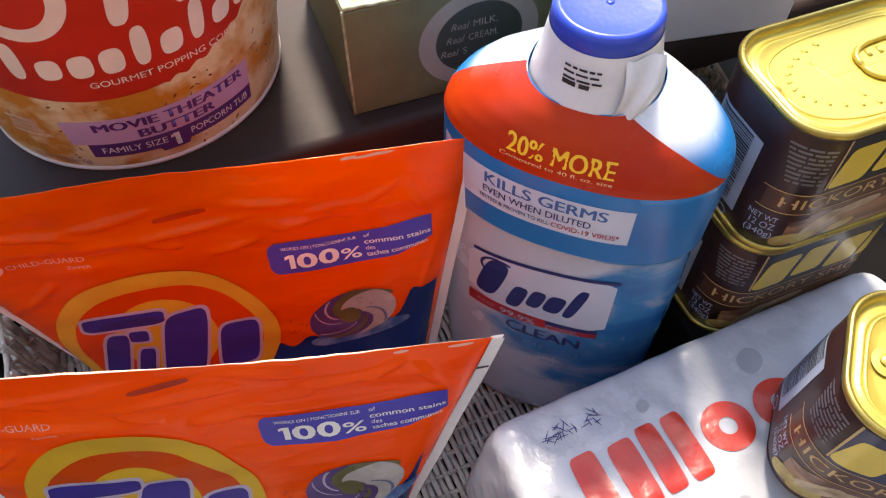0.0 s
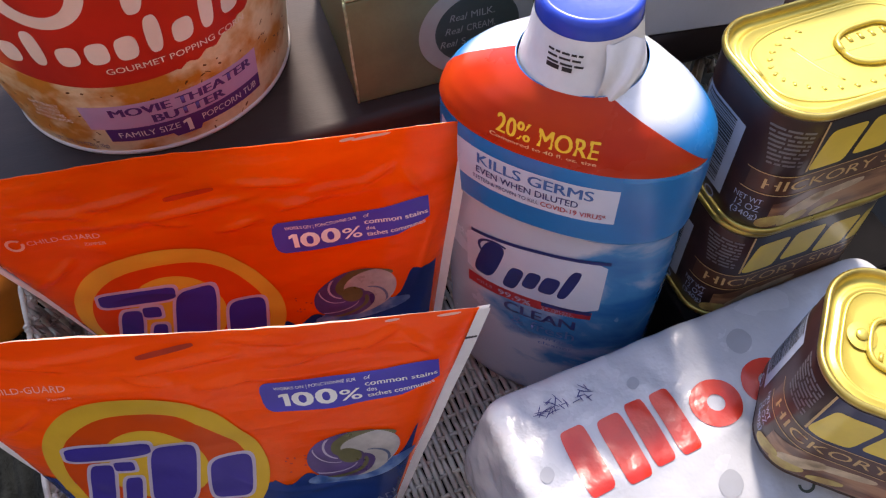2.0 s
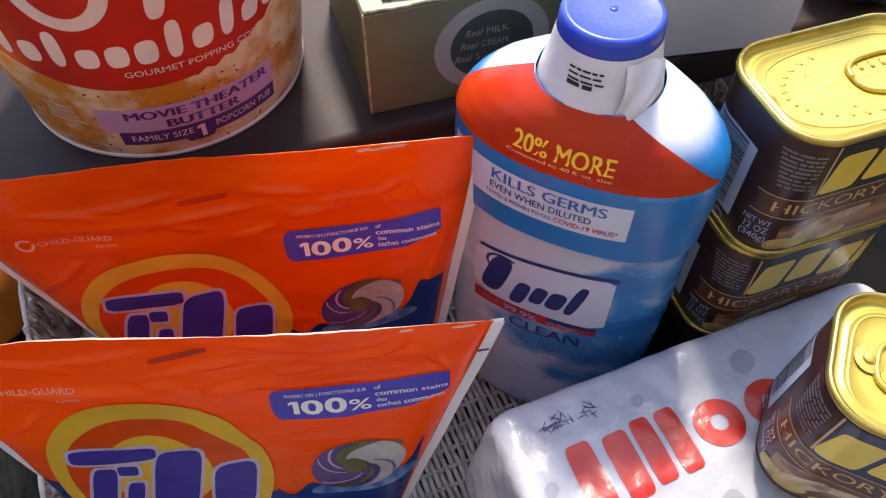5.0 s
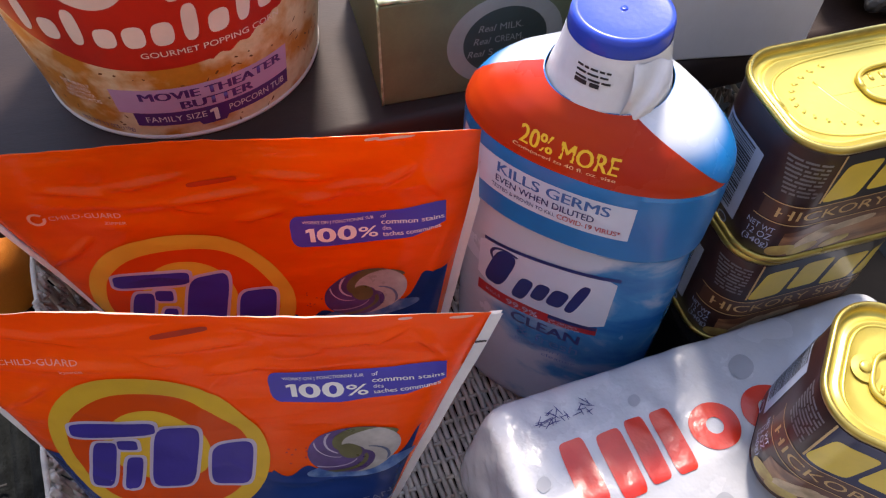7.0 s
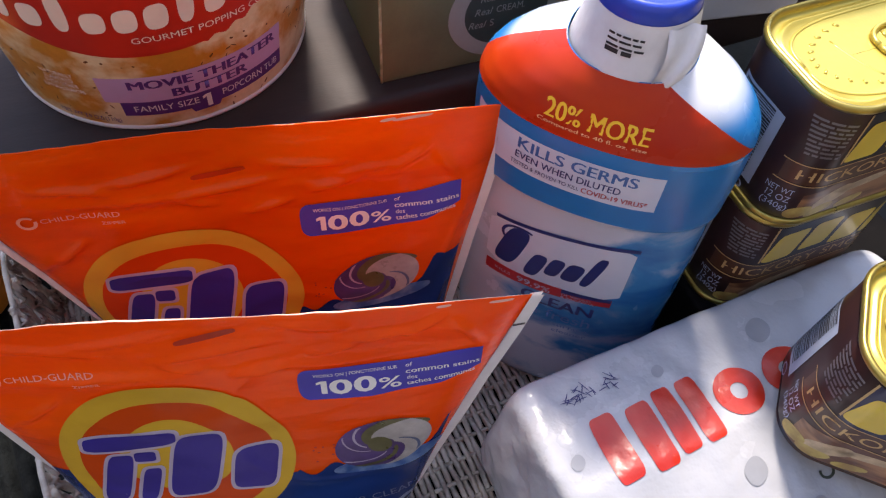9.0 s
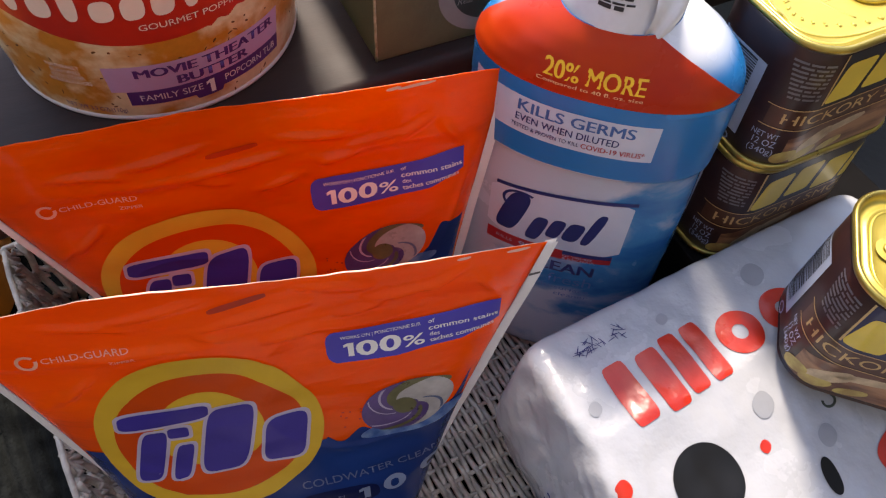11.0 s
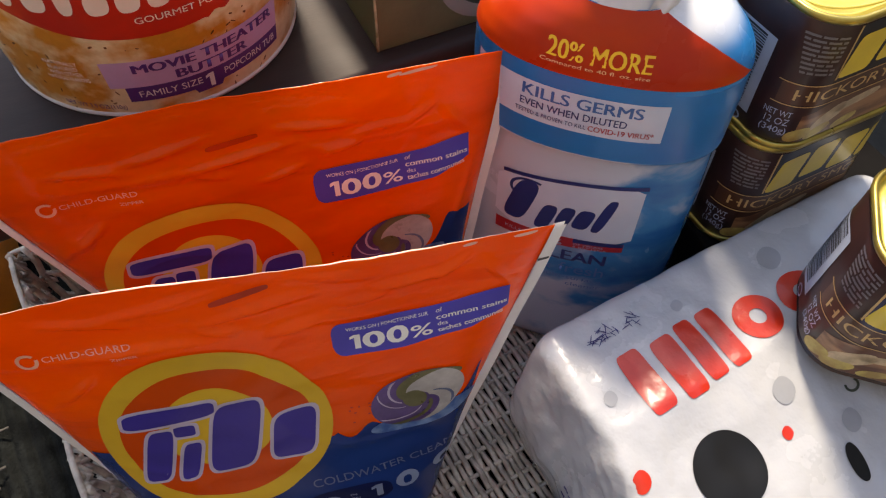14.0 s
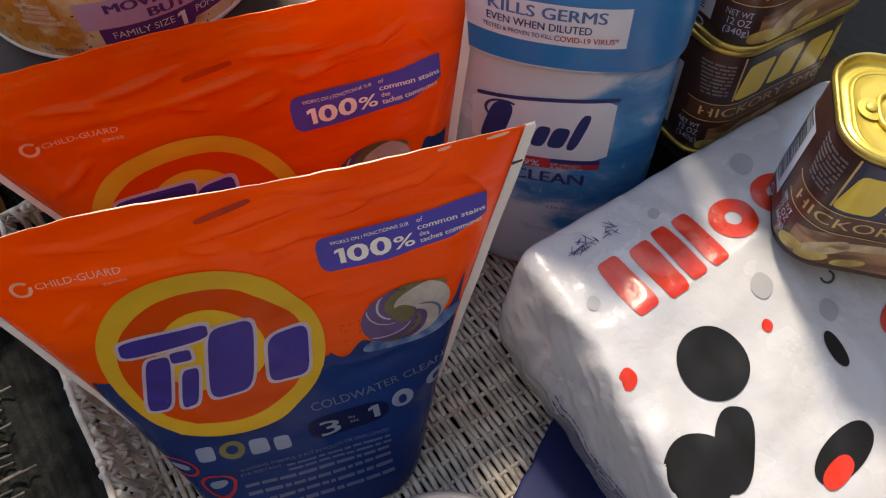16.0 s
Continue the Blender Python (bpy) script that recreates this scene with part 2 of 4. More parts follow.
def part(name, bm, material, parent=None, label="", smooth=True):
    me = bpy.data.meshes.new(name)
    if isinstance(bm, tuple):
        me.from_pydata(bm[0], [], bm[1])
    else:
        bm.to_mesh(me)
        bm.free()
    me.materials.append(material)
    if smooth:
        me.polygons.foreach_set("use_smooth", [True] * len(me.polygons))
    me.update()
    ob = new(name, me)
    if parent:
        ob.parent = parent
    if label:
        ob["label"] = label
    return ob


def grid(n, m, f, close_u=False, close_v=False):
    """Quads over a grid of n x m steps; f(i / n, j / m) gives a point."""
    nu, nv = n + (not close_u), m + (not close_v)
    vs = [tuple(f(i / n, j / m)) for j in range(nv) for i in range(nu)]
    fs = []
    for j in range(m):
        for i in range(n):
            a, b = i, (i + 1) % nu
            c, d = (j % nv) * nu, ((j + 1) % nv) * nu
            fs.append((c + a, c + b, d + b, d + a))
    return vs, fs


def joined(*ms):
    vs, fs = [], []
    for v, f in ms:
        k = len(vs)
        vs += list(v)
        fs += [tuple(i + k for i in q) for q in f]
    return vs, fs


def mapped(m, f):
    return [tuple(f(*v)) for v in m[0]], m[1]


def area(low, high, u0, u1, n=24, m=6):
    """A flat patch in (u, v) between two curves."""
    return grid(n, m, lambda a, b: (u0 + (u1 - u0) * a, low(u0 + (u1 - u0) * a) * (1 - b) + high(u0 + (u1 - u0) * a) * b))


def quad(p, n=8, m=6):
    """A four-cornered patch in (u, v); p goes round anticlockwise from the lower left."""
    def f(a, b):
        return tuple((p[0][k] * (1 - a) + p[1][k] * a) * (1 - b) + (p[3][k] * (1 - a) + p[2][k] * a) * b for k in (0, 1))
    return grid(n, m, f)


def slab(cx, cy, w, h, slant=0.0, turn=0.0, power=4.0, n=0, rings=0):
    """A rounded plain block in (u, v), leaning by slant."""
    r = radians(turn)
    n = n or int(max(6, min(36, max(w, h) / 0.0016)))

    def f(a, b):
        a, b = 2 * a - 1, 2 * b - 1
        q = (abs(a) ** power + abs(b) ** power) ** (1 / power)
        k = max(abs(a), abs(b)) / q if q > 1e-9 else 0.0
        x, y = a * k * w / 2, b * k * h / 2
        x += y * slant
        return cx + x * math.cos(r) - y * math.sin(r), cy + x * math.sin(r) + y * math.cos(r)
    return grid(n, n, f)


def annulus(cx, cy, a0, b0, a1, b1, n=0, rings=0, wob=0.0, start=0.0, end=360.0):
    n = n or int(max(20, min(200, b1 * 6.3 / 0.0018)))
    rings = max(rings, int((b1 - b0) / 0.0018), 2)

    def f(t, k):
        w = radians(start + (end - start) * t)
        q = 1 + wob * math.sin(3 * w + 0.7) + wob * 0.6 * math.cos(5 * w)
        return cx + (a0 + (a1 - a0) * k) * q * math.cos(w), cy + (b0 + (b1 - b0) * k) * q * math.sin(w)
    return grid(n, rings, f, close_u=(end - start) >= 360)


def words(text, x, y, height, width=None, align="LEFT", shear=0.0, bold=0.0, turn=0.0):
    """Flat lettering in (u, v): capital height and total width in metres, from the point (x, y)."""
    cu = bpy.data.curves.new("lettering", "FONT")
    cu.body, cu.size, cu.shear, cu.offset, cu.resolution_u = text, 1.0, shear, bold if len(text) == 1 else 0.0, 3
    ob = bpy.data.objects.new("lettering", cu)
    scene.collection.objects.link(ob)
    me = bpy.data.meshes.new_from_object(ob.evaluated_get(bpy.context.evaluated_depsgraph_get()))
    vs = [v.co.copy() for v in me.vertices]
    fs = [tuple(p.vertices) for p in me.polygons]
    bpy.data.objects.remove(ob)
    bpy.data.curves.remove(cu)
    bpy.data.meshes.remove(me)
    x0, x1 = min(v.x for v in vs), max(v.x for v in vs)
    sy = height / 0.69
    sx = width / (x1 - x0) if width else sy
    back = {"LEFT": 0.0, "CENTER": 0.5, "RIGHT": 1.0}[align] * (x1 - x0)
    r = radians(turn)
    out = []
    for v in vs:
        a, b = (v.x - x0 - back) * sx, v.y * sy
        out.append((x + a * math.cos(r) - b * math.sin(r), y + a * math.sin(r) + b * math.cos(r)))
    if bold and len(text) > 1:       # a second stroke beside the first, a hair above it
        d, k = bold * 2.6 * sx, len(out)
        out += [(p[0] + d, p[1], 0.00005) for p in out]
        fs = fs + [tuple(i + k for i in f) for f in fs]
    return out, fs


def numeral_one(x, y, h):
    """A plain figure one with its flag, in (u, v)."""
    w = 0.27 * h
    return joined(quad([(x, y), (x + w, y), (x + w, y + h), (x, y + h)], 3, 8), quad([(x - 0.20 * h, y + 0.68 * h), (x, y + 0.78 * h), (x, y + h), (x - 0.20 * h, y + 0.88 * h)], 3, 3))


def lines_of_bars(u0, u1, v, height, gap, rows, seed=1, turn=0.0):
    """Rows of plain bars that stand for small print."""
    rnd = random.Random(seed)
    ms = []
    for k in range(rows):
        u = u0
        while u < u1 - height:
            w = min(rnd.uniform(1.5, 6) * height, u1 - u)
            y = v - k * gap
            ms.append(quad([(u, y), (u + w, y), (u + w, y + height), (u, y + height)], 2, 1))
            u += w + height * 0.7
    m = joined(*ms)
    r = radians(turn)
    return [((x - u0) * math.cos(r) - (y - v) * math.sin(r) + u0, (x - u0) * math.sin(r) + (y - v) * math.cos(r) + v) for x, y in m[0]], m[1]


def tube(points, radius, sides=6, taper=None):
    """A round strand along a list of points."""
    pts = [Vector(p) for p in points]
    vs, fs = [], []
    for i, p in enumerate(pts):
        d = (pts[min(i + 1, len(pts) - 1)] - pts[max(i - 1, 0)]).normalized()
        a = d.orthogonal().normalized() if abs(d.z) > 0.95 else d.cross(Vector((0, 0, 1))).normalized()
        b = d.cross(a)
        r = radius * (taper(i / (len(pts) - 1)) if taper else 1)
        for k in range(sides):
            w = 2 * math.pi * k / sides
            vs.append(tuple(p + a * r * math.cos(w) + b * r * math.sin(w)))
    for i in range(len(pts) - 1):
        for k in range(sides):
            q = (k + 1) % sides
            fs.append((i * sides + k, i * sides + q, (i + 1) * sides + q, (i + 1) * sides + k))
    fs += [tuple(reversed(range(sides))), tuple(range(len(vs) - sides, len(vs)))]
    return vs, fs


def rounded_box(w, d, h, r=0.002, segs=2):
    bm = bmesh.new()
    bmesh.ops.create_cube(bm, size=1.0, matrix=Matrix.Translation((0, 0, h / 2)) @ Matrix.Diagonal((w, d, h, 1)))
    bmesh.ops.bevel(bm, geom=bm.edges[:], offset=r, segments=segs, affect="EDGES", profile=0.5)
    return bm


def nz(x, y, z, s):
    return noise.noise(Vector((x * s, y * s, z * s)))


def frame_at(x, y, z, ex):
    """A pose whose local x points along ex on the ground."""
    e = Vector((ex[0], ex[1], 0)).normalized()
    n = Vector((-e.y, e.x, 0))
    m = Matrix.Identity(4)
    for i, c in enumerate((e, n, Vector((0, 0, 1)))):
        for k in range(3):
            m[k][i] = c[k]
    m.translation = (x, y, z)
    return m


# ---- the large structure ----
def build_ground():
    bm = bmesh.new()
    bmesh.ops.create_grid(bm, x_segments=8, y_segments=8, size=30.0)
    ob = part("floor", bm, M_FLOOR)
    ob.location.z = -0.032
    tagged(ob, "dark brown floor under the basket and table", "floor", kind="structure")


TABLE_Z = 0.18
EDGE = (0.925, 0.38)                 # the way along the table's front edge


def build_table():
    t = thing("table", frame_at(-0.046, 0.292, -0.032, EDGE), "low table with a glossy black-brown lacquered top", "table")
    h = TABLE_Z + 0.032
    bm = rounded_box(1.10, 0.8, 0.03, 0.006, 4)
    bmesh.ops.translate(bm, verts=bm.verts, vec=(0.35, 0.40, h - 0.03))
    part("tabletop", bm, M_TABLE, t)
    for x, y in ((-0.16, 0.72), (0.86, 0.72), (0.86, 0.06), (-0.16, 0.34)):
        bm = rounded_box(0.05, 0.05, h - 0.03, 0.003)
        bmesh.ops.translate(bm, verts=bm.verts, vec=(x, y, 0))
        part("leg", bm, M_TABLE, t)


def build_light_walls():
    # added walls out of view: they cut the skylight and bounce some back
    bm = rounded_box(7.0, 0.15, 2.6, 0.004)
    ob = part("light_wall_south", bm, M_LIGHTWALL)
    ob.location = (0, -1.3, -0.032)
    tagged(ob, "unseen taupe wall added to shape the light", "wall", kind="structure")
    for nm, x, h in (("light_wall_west", -2.3, 1.0), ("light_wall_east", 2.2, 2.6)):
        ob = part(nm, rounded_box(0.15, 3.0, h, 0.004), M_LIGHTWALL)
        ob.location = (x, 0.28, -0.032)
        tagged(ob, "unseen taupe wall added to shape the light", "wall", kind="structure")


# ---- the basket ----
BEX = (0.909, 0.418)
BX0, BX1, BY0, BY1 = -0.115, 0.40, -0.16, 0.37     # inner floor in the basket's own directions


def build_basket():
    b = thing("wicker_basket", frame_at(0, 0, -0.03, BEX), "shallow whitewashed wicker basket holding the groceries", "basket")
    zf = 0.017
    pitch, stake = 0.0043, 0.0125
    n = int((BX1 - BX0) / pitch)
    rnd = random.Random(3)
    shared = {}
    for i in range(n + 1):
        x = BX0 + i * pitch
        ph = i % 2
        key = (ph, rnd.randrange(3))
        if key not in shared:
            pts = []
            steps = int((BY1 - BY0) / stake * 4)
            for k in range(steps + 1):
                y = BY0 + (BY1 - BY0) * k / steps
                z = 0.0013 * math.cos(math.pi * y / stake + math.pi * ph)
                pts.append((0.0005 * math.sin(y * 90 + key[1] * 2.1), y, z))
            v, f = tube(pts, 0.0021, 5)
            me = bpy.data.meshes.new("weaver")
            me.from_pydata(v, [], f)
            me.materials.append(M_WICKER)
            me.polygons.foreach_set("use_smooth", [True] * len(f))
            shared[key] = me
        o = new("weaver", shared[key])
        o.parent = b
        o.location = (x + rnd.uniform(-0.0004, 0.0004), 0, zf - 0.004)
    for k in range(int((BY1 - BY0) / stake) + 1):
        y = BY0 + (k + 0.0) * stake
        part("stake", tube([(BX0 + (BX1 - BX0) * q / 12, y + 0.0006 * math.sin(q * 1.7 + k), zf - 0.004) for q in range(13)], 0.0016, 5), M_WICKER, b)
    # one flat dark sheet behind the gaps of the weave
    part("base_sheet", mapped(grid(2, 2, lambda a, c: (BX0 + (BX1 - BX0) * a, BY0 + (BY1 - BY0) * c, 0.004)), lambda x, y, z: (x, y, z)), M_KNIT, b, "dark sheet under the weave")
    # sides: leaning rods with two weavers crossing them and a rolled rim
    def ring(off, z):
        return [(BX0 - off, BY0 - off), (BX1 + off, BY0 - off), (BX1 + off, BY1 + off), (BX0 - off, BY1 + off)]
    H = 0.062

    def along(q, off):
        c = ring(off, 0)
        q = q % 4
        i = int(q)
        p, r = c[i], c[(i + 1) % 4]
        return p[0] + (r[0] - p[0]) * (q - i), p[1] + (r[1] - p[1]) * (q - i)
    count = 290
    for k in range(count):
        q = 4 * k / count
        w = rnd.uniform(-0.02, 0.02)
        pts = []
        for s in range(6):
            a = s / 5
            x, y = along(q + w * a * 0.8, 0.002 + 0.012 * a + 0.002 * math.sin(a * 9 + k))
            pts.append((x, y, zf - 0.006 + (H + 0.004) * a))
        part("rod", tube(pts, 0.0025, 5), M_WICKER, b)
    for lv, zz in enumerate((0.12, 0.5, 0.86)):
        for ph in (0, 1):
            pts = []
            for k in range(count * 2 + 1):
                q = 4 * k / (count * 2)
                x, y = along(q, 0.002 + 0.012 * zz + 0.0028 * (1 if (k + ph) % 2 else -1) * (k % 2 or 1))
                pts.append((x, y, zf + H * zz + 0.003 * math.sin(k * math.pi / 2 + ph * math.pi)))
            part("side_weaver", tube(pts, 0.0019, 5), M_WICKER, b)
    pts = [(*along(4 * k / 160, 0.015), zf + H - 0.002 + 0.0030 * math.sin(k * 1.3)) for k in range(161)]
    part("rim", tube(pts, 0.0019, 8), M_WICKER, b)


# ---- laundry pouches ----
CREASES = [(-0.035, 0.050, 0.12, 0.030), (0.028, 0.052, 0.06, 0.018), (0.066, 0.047, -1.0, 0.014), (-0.10, 0.056, -0.2, 0.022), (0.010, 0.046, 0.20, 0.012),
           (-0.112, 0.018, 0.7, 0.014), (0.070, 0.000, 1.25, 0.030), (0.060, -0.060, 1.30, 0.030), (-0.050, 0.042, -0.3, 0.010), (0.048, 0.055, 0.5, 0.012),
           (-0.070, 0.060, 0.15, 0.026), (0.000, 0.060, -0.15, 0.020), (-0.020, 0.036, 0.25, 0.014), (-0.128, 0.006, 0.9, 0.016)]


def build_pouch(base, ex, slope, zc, vtop, vbot, R, L, shift, seed, tops, edge_mat, ring=(-0.0635, -0.0275, 0.0425, 0.0485, 0.0505, 0.0605), worn_glints=()):
    """A stand-up pouch. (u, v) lies on its front panel; R and L give the side edges at v."""
    root = thing("detergent_pouch", frame_at(base[0], base[1], base[2], ex), "glossy orange and blue stand-up laundry pod pouch with white side seals", "pouch", group="laundry pouches")
    cs = math.sqrt(1 - slope * slope)
    H = vtop - vbot
    sx0, sy0 = shift
    W = 0.0045

    def topv(u):
        return vtop + tops(u)

    def surf(u, v, off=0.0):
        r, l = R(v) - W, L(v) + W * 0.7
        mid, half = (r + l) / 2, (r - l) / 2
        t = max(-1.0, min(1.0, (u - mid) / half))
        k = max(0.0, min(1.0, (vtop - v) / H))
        s = 0.0003 + 0.030 * k
        back = s * abs(t) ** 11 - 0.023 * k ** 3 * (1 - t ** 4) - 0.0015 * (1 - t * t) * math.sin(math.pi * min(1, k * 1.15)) 
        wr = 0.0024 * nz(u + seed, v * 0.6, 0.3, 24) + 0.0013 * nz(u * 0.5 + seed, v, 2.3, 66)
        wr -= 0.0010 * max(0.0, 1 - abs(nz(u * 0.7 + seed, v * 1.2, 7.7, 17)) * 5) ** 3 * (0.35 + abs(nz(u, v, 3.1 + seed, 9)))
        wr -= 0.0012 * math.exp(-((k - 0.135) / 0.012) ** 2) * (0.8 + 0.5 * math.sin(u * 60 + seed))
        for cu, cv, ca, cl in CREASES:
            dx, dy = u - sx0 - cu, v - sy0 - cv
            p, q = dx * math.cos(ca) + dy * math.sin(ca), -dx * math.sin(ca) + dy * math.cos(ca)
            if abs(p) < cl and abs(q) < 0.009:
                wr -= 0.0026 * math.exp(-(q / 0.0021) ** 2) * (1 - (p / cl) ** 2)
        if k > 0.9:
            back += 0.003 * ((k - 0.9) / 0.1) ** 2
        y = back + wr * (1 - abs(t) ** 6) * min(1.0, k * 12 + 0.15) - off
        return u, slope * v + y * cs, zc + v * cs - y * slope * 0.0 - base[2]

    def edge(u_side, v):
        k = max(0.0, min(1.0, (vtop - v) / H))
        return 0.0003 + 0.030 * k

    def front(a, b):
        v = vbot + (vtop - vbot) * b
        u = (L(v) + W * 0.7) * (1 - a) + (R(v) - W) * a
        v2 = v + tops(u) * b ** 3
        return surf(u, v2)

    body = part("front_panel", grid(190, 190, front), M_ORANGE, root)

    def backside(a, b):
        v = vbot + (vtop - vbot) * b
        u = (L(v) + W * 0.7) * (1 - a) + (R(v) - W) * a
        t = 2 * a - 1
        k = 1 - b
        v2 = v + tops(u) * b ** 3
        y = edge(u, v) + (0.0003 + 0.018 * k) * (1 - abs(t) ** 4) + 0.001 * nz(u, v, seed + 5, 40) * min(1.0, k * 5)
        if k > 0.9:
            y -= 0.012 * ((k - 0.9) / 0.1) ** 2
        return u, slope * v2 + y * cs, zc + v2 * cs - base[2]
    part("back_panel", grid(40, 40, backside), M_ORANGE, root)
    part("bottom_gusset", grid(40, 2, lambda a, b: tuple(front(a, 0)[k] * (1 - b) + backside(a, 0)[k] * b for k in range(3))), M_FBLUE, root, "blue folded bottom")
    part("top_edge", grid(60, 2, lambda a, b: (front(a, 1)[0], front(a, 1)[1] * (1 - b) + backside(a, 1)[1] * b, front(a, 1)[2] + (0.0003 if b == 0.5 else 0.0))), edge_mat, root, "thin cut edge")
    for nm, sd in (("right_seal", 1), ("left_seal", 0)):
        def strip(a, b, sd=sd):
            v = vbot + (vtop - vbot) * (0.16 + 0.84 * b)
            w = W if sd else W * 0.7
            u = (R(v) - w * 1.15 * (1 - a)) if sd else (L(v) + w * 1.15 * (1 - a))
            v2 = v + tops(u) * ((v - vbot) / H) ** 3
            y = edge(u, v) - 0.0012 + 0.0003 * math.sin(v * 90 + seed)
            return u, slope * v2 + y * cs, zc + v2 * cs - base[2]
        st = part("side_seal", joined(grid(2, 40, strip), grid(2, 40, lambda a, b: (strip(a, b)[0], strip(a, b)[1] + 0.0016, strip(a, b)[2]))), M_SEAL, root, "white heat-sealed side strip")
        if sd:
            v0 = vtop - 0.022
            part("tear_notch", joined(mapped(quad([(R(v0) - W * 1.1, v0), (R(v0), v0 + 0.001), (R(v0), v0 + 0.0024), (R(v0) - W * 1.1, v0 + 0.0018)]), lambda u, v: (u, slope * v + (edge(u, v) - 0.0016) * cs, zc + v * cs - base[2]))), M_DARKP, st, "dark tear notch mark")

    sx, sy = shift

    def rise(v):
        return v + 0.020 * max(0.0, (vtop - v) / H) ** 3 * max(0.0, min(1.0, (v - vbot) / 0.03))

    def dec(name, m, material, lift=0.0005, label="", parent=body):
        return part(name, mapped(m, lambda u, v, w=0.0: surf(u + sx, rise(v + sy), 0.0003 + lift * 0.5 + w)), material, parent, label)

    def bl_top(u):
        if u < -0.105:
            return -0.028 - (u + 0.105) * -0.15
        if u < -0.012:
            return float(np.interp(u, (-0.105, -0.085, -0.035, -0.018, -0.012), (-0.028, -0.055, -0.058, -0.044, -0.043)))
        if u < 0.01:
            return -0.043 + 0.004 * math.sin(u * 300)
        return float(np.interp(u, (0.01, 0.03, 0.045, 0.053, 0.060), (-0.043, -0.044, -0.040, -0.030, -0.016))) + 0.0015 * math.sin(u * 330)

    # lower blue field, to the edges of the panel
    vb = vbot - sy + 0.0005

    def blue(a, b):
        v = vb
        for _ in range(3):
            u0, u1 = L(v + sy) + W - sx, R(v + sy) - 0.0100 - sx
            u0 = max(u0, -0.122)
            u = u0 + (u1 - u0) * a
            v = vb + (bl_top(u) - vb) * b
        return u, v
    dec("blue_field", grid(150, 90, blue), M_FBLUE, 0.0003, "deep blue lower field")
    rx, ry, a0, b0, a1, b1 = ring
    dec("ring", annulus(rx, ry, a0, b0, a1, b1, wob=0.014), M_YELLOW, 0.0007, "yellow ring")
    dec("disc", annulus(rx, ry, 0.00001, 0.00001, a0, b0, wob=0.014, rings=8), M_REDPRINT, 0.0006, "dark orange disc")
    dec("inner_disc", annulus(rx, ry + 0.007, 0.00001, 0.00001, 0.0245, 0.0290, rings=6), M_YELLOW, 0.0008, "yellow inner disc")
    # plain indigo blocks with a pale outline
    blocks = [(-0.0925, -0.0350, 0.0115, 0.0385, 0.27, 0), (-0.0795, -0.0415, 0.0080, 0.0270, 0.27, 0), (-0.0775, -0.0180, 0.0095, 0.0080, 0.1, 0),
              (-0.0570, -0.0290, 0.0215, 0.0500, 0.27, 2), (-0.0310, -0.0355, 0.0200, 0.0340, 0.24, 4), (-0.0815, -0.0055, 0.0400, 0.0105, 0.2, 4)]
    for cx, cy, w, h, sl, tr in blocks:
        dec("logo_block_outline", slab(cx, cy, w + 0.0034, h + 0.0036, sl, tr, 5), M_OUTL, 0.0010, "pale outline")
        dec("logo_block", slab(cx, cy, w, h, sl, tr, 5), M_LOGO, 0.0013, "plain indigo block")
    # violet banner and its words
    def cut(u):
        q = max(0.0, min(1.0, (-0.001 - u) / 0.005))
        return 0.0062 * (1 - math.sqrt(1 - q * q))

    def hi(u):
        return 0.0335 + 0.0006 * math.sin(u * 120) + max(0, u - 0.05) * 0.12 - cut(u)

    def lo(u):
        return 0.0122 + max(0, u - 0.03) * 0.10 + (max(0, u - 0.055) * 0.30) + cut(u)
    bn = dec("banner", area(lo, hi, -0.006, 0.0725, 120, 8), M_PURPLE, 0.0007, "violet banner")
    dec("banner_lettering", words("WORKS ON | FONCTIONNE SUR", 0.0005, 0.0283, 0.0020, 0.0355), M_WHITEP, 0.0011, "", body)
    dec("banner_number", numeral_one(0.0034, 0.0158, 0.0095), M_WHITEP, 0.0011, "white numeral")
    for k, (ch, w, x) in enumerate((("0", 0.0098, 0.0068), ("0", 0.0098, 0.0172), ("%", 0.0098, 0.0279))):
        dec("banner_number", words(ch, x, 0.0158 + 0.0003 * k, 0.0095 if k < 2 else 0.0070, w, bold=0.03 if k < 2 else 0.01), M_WHITEP, 0.0011, "white numeral")
    dec("banner_lettering", joined(words("of", 0.0395, 0.0285, 0.0024), words("common stains", 0.0395, 0.0242, 0.0030, 0.0320, bold=0.012, turn=1), words("des", 0.0400, 0.0205, 0.0024), words("taches communes", 0.0400, 0.0163, 0.0030, 0.0300, bold=0.012, turn=4)), M_WHITEP, 0.0011)
    # pictured pod with its splash
    dec("splash_picture", slab(0.031, -0.0425, 0.054, 0.013, 0, 8, 2.2), M_SPLASH, 0.0008, "blue water splash picture")

    def arm(a_from, a_to, twist, r0=0.0, r1=1.0):
        """One curved arm of the pod's swirl, as a patch in (u, v)."""
        def f(a, q):
            rho = r0 + (r1 - r0) * q
            w = radians(a_from + (a_to - a_from) * a + twist * (1 - rho))
            x, y = 0.0226 * rho * math.cos(w), 0.0192 * rho * math.sin(w)
            return 0.0285 + x + 0.12 * y, -0.0262 + y + 0.10 * x
        return grid(max(8, int(abs(a_to - a_from) / 6)), 18, f)
    dec("pod_picture", arm(0, 360, 0), M_PODV, 0.0009, "violet side of a pictured pod")
    dec("pod_picture", arm(-85, 62, 120, 0.22), M_PODW, 0.0012, "white side of a pictured pod")
    dec("pod_swirl", arm(62, 96, 120, 0.10), M_PODG, 0.0013, "olive swirl of a pictured pod")
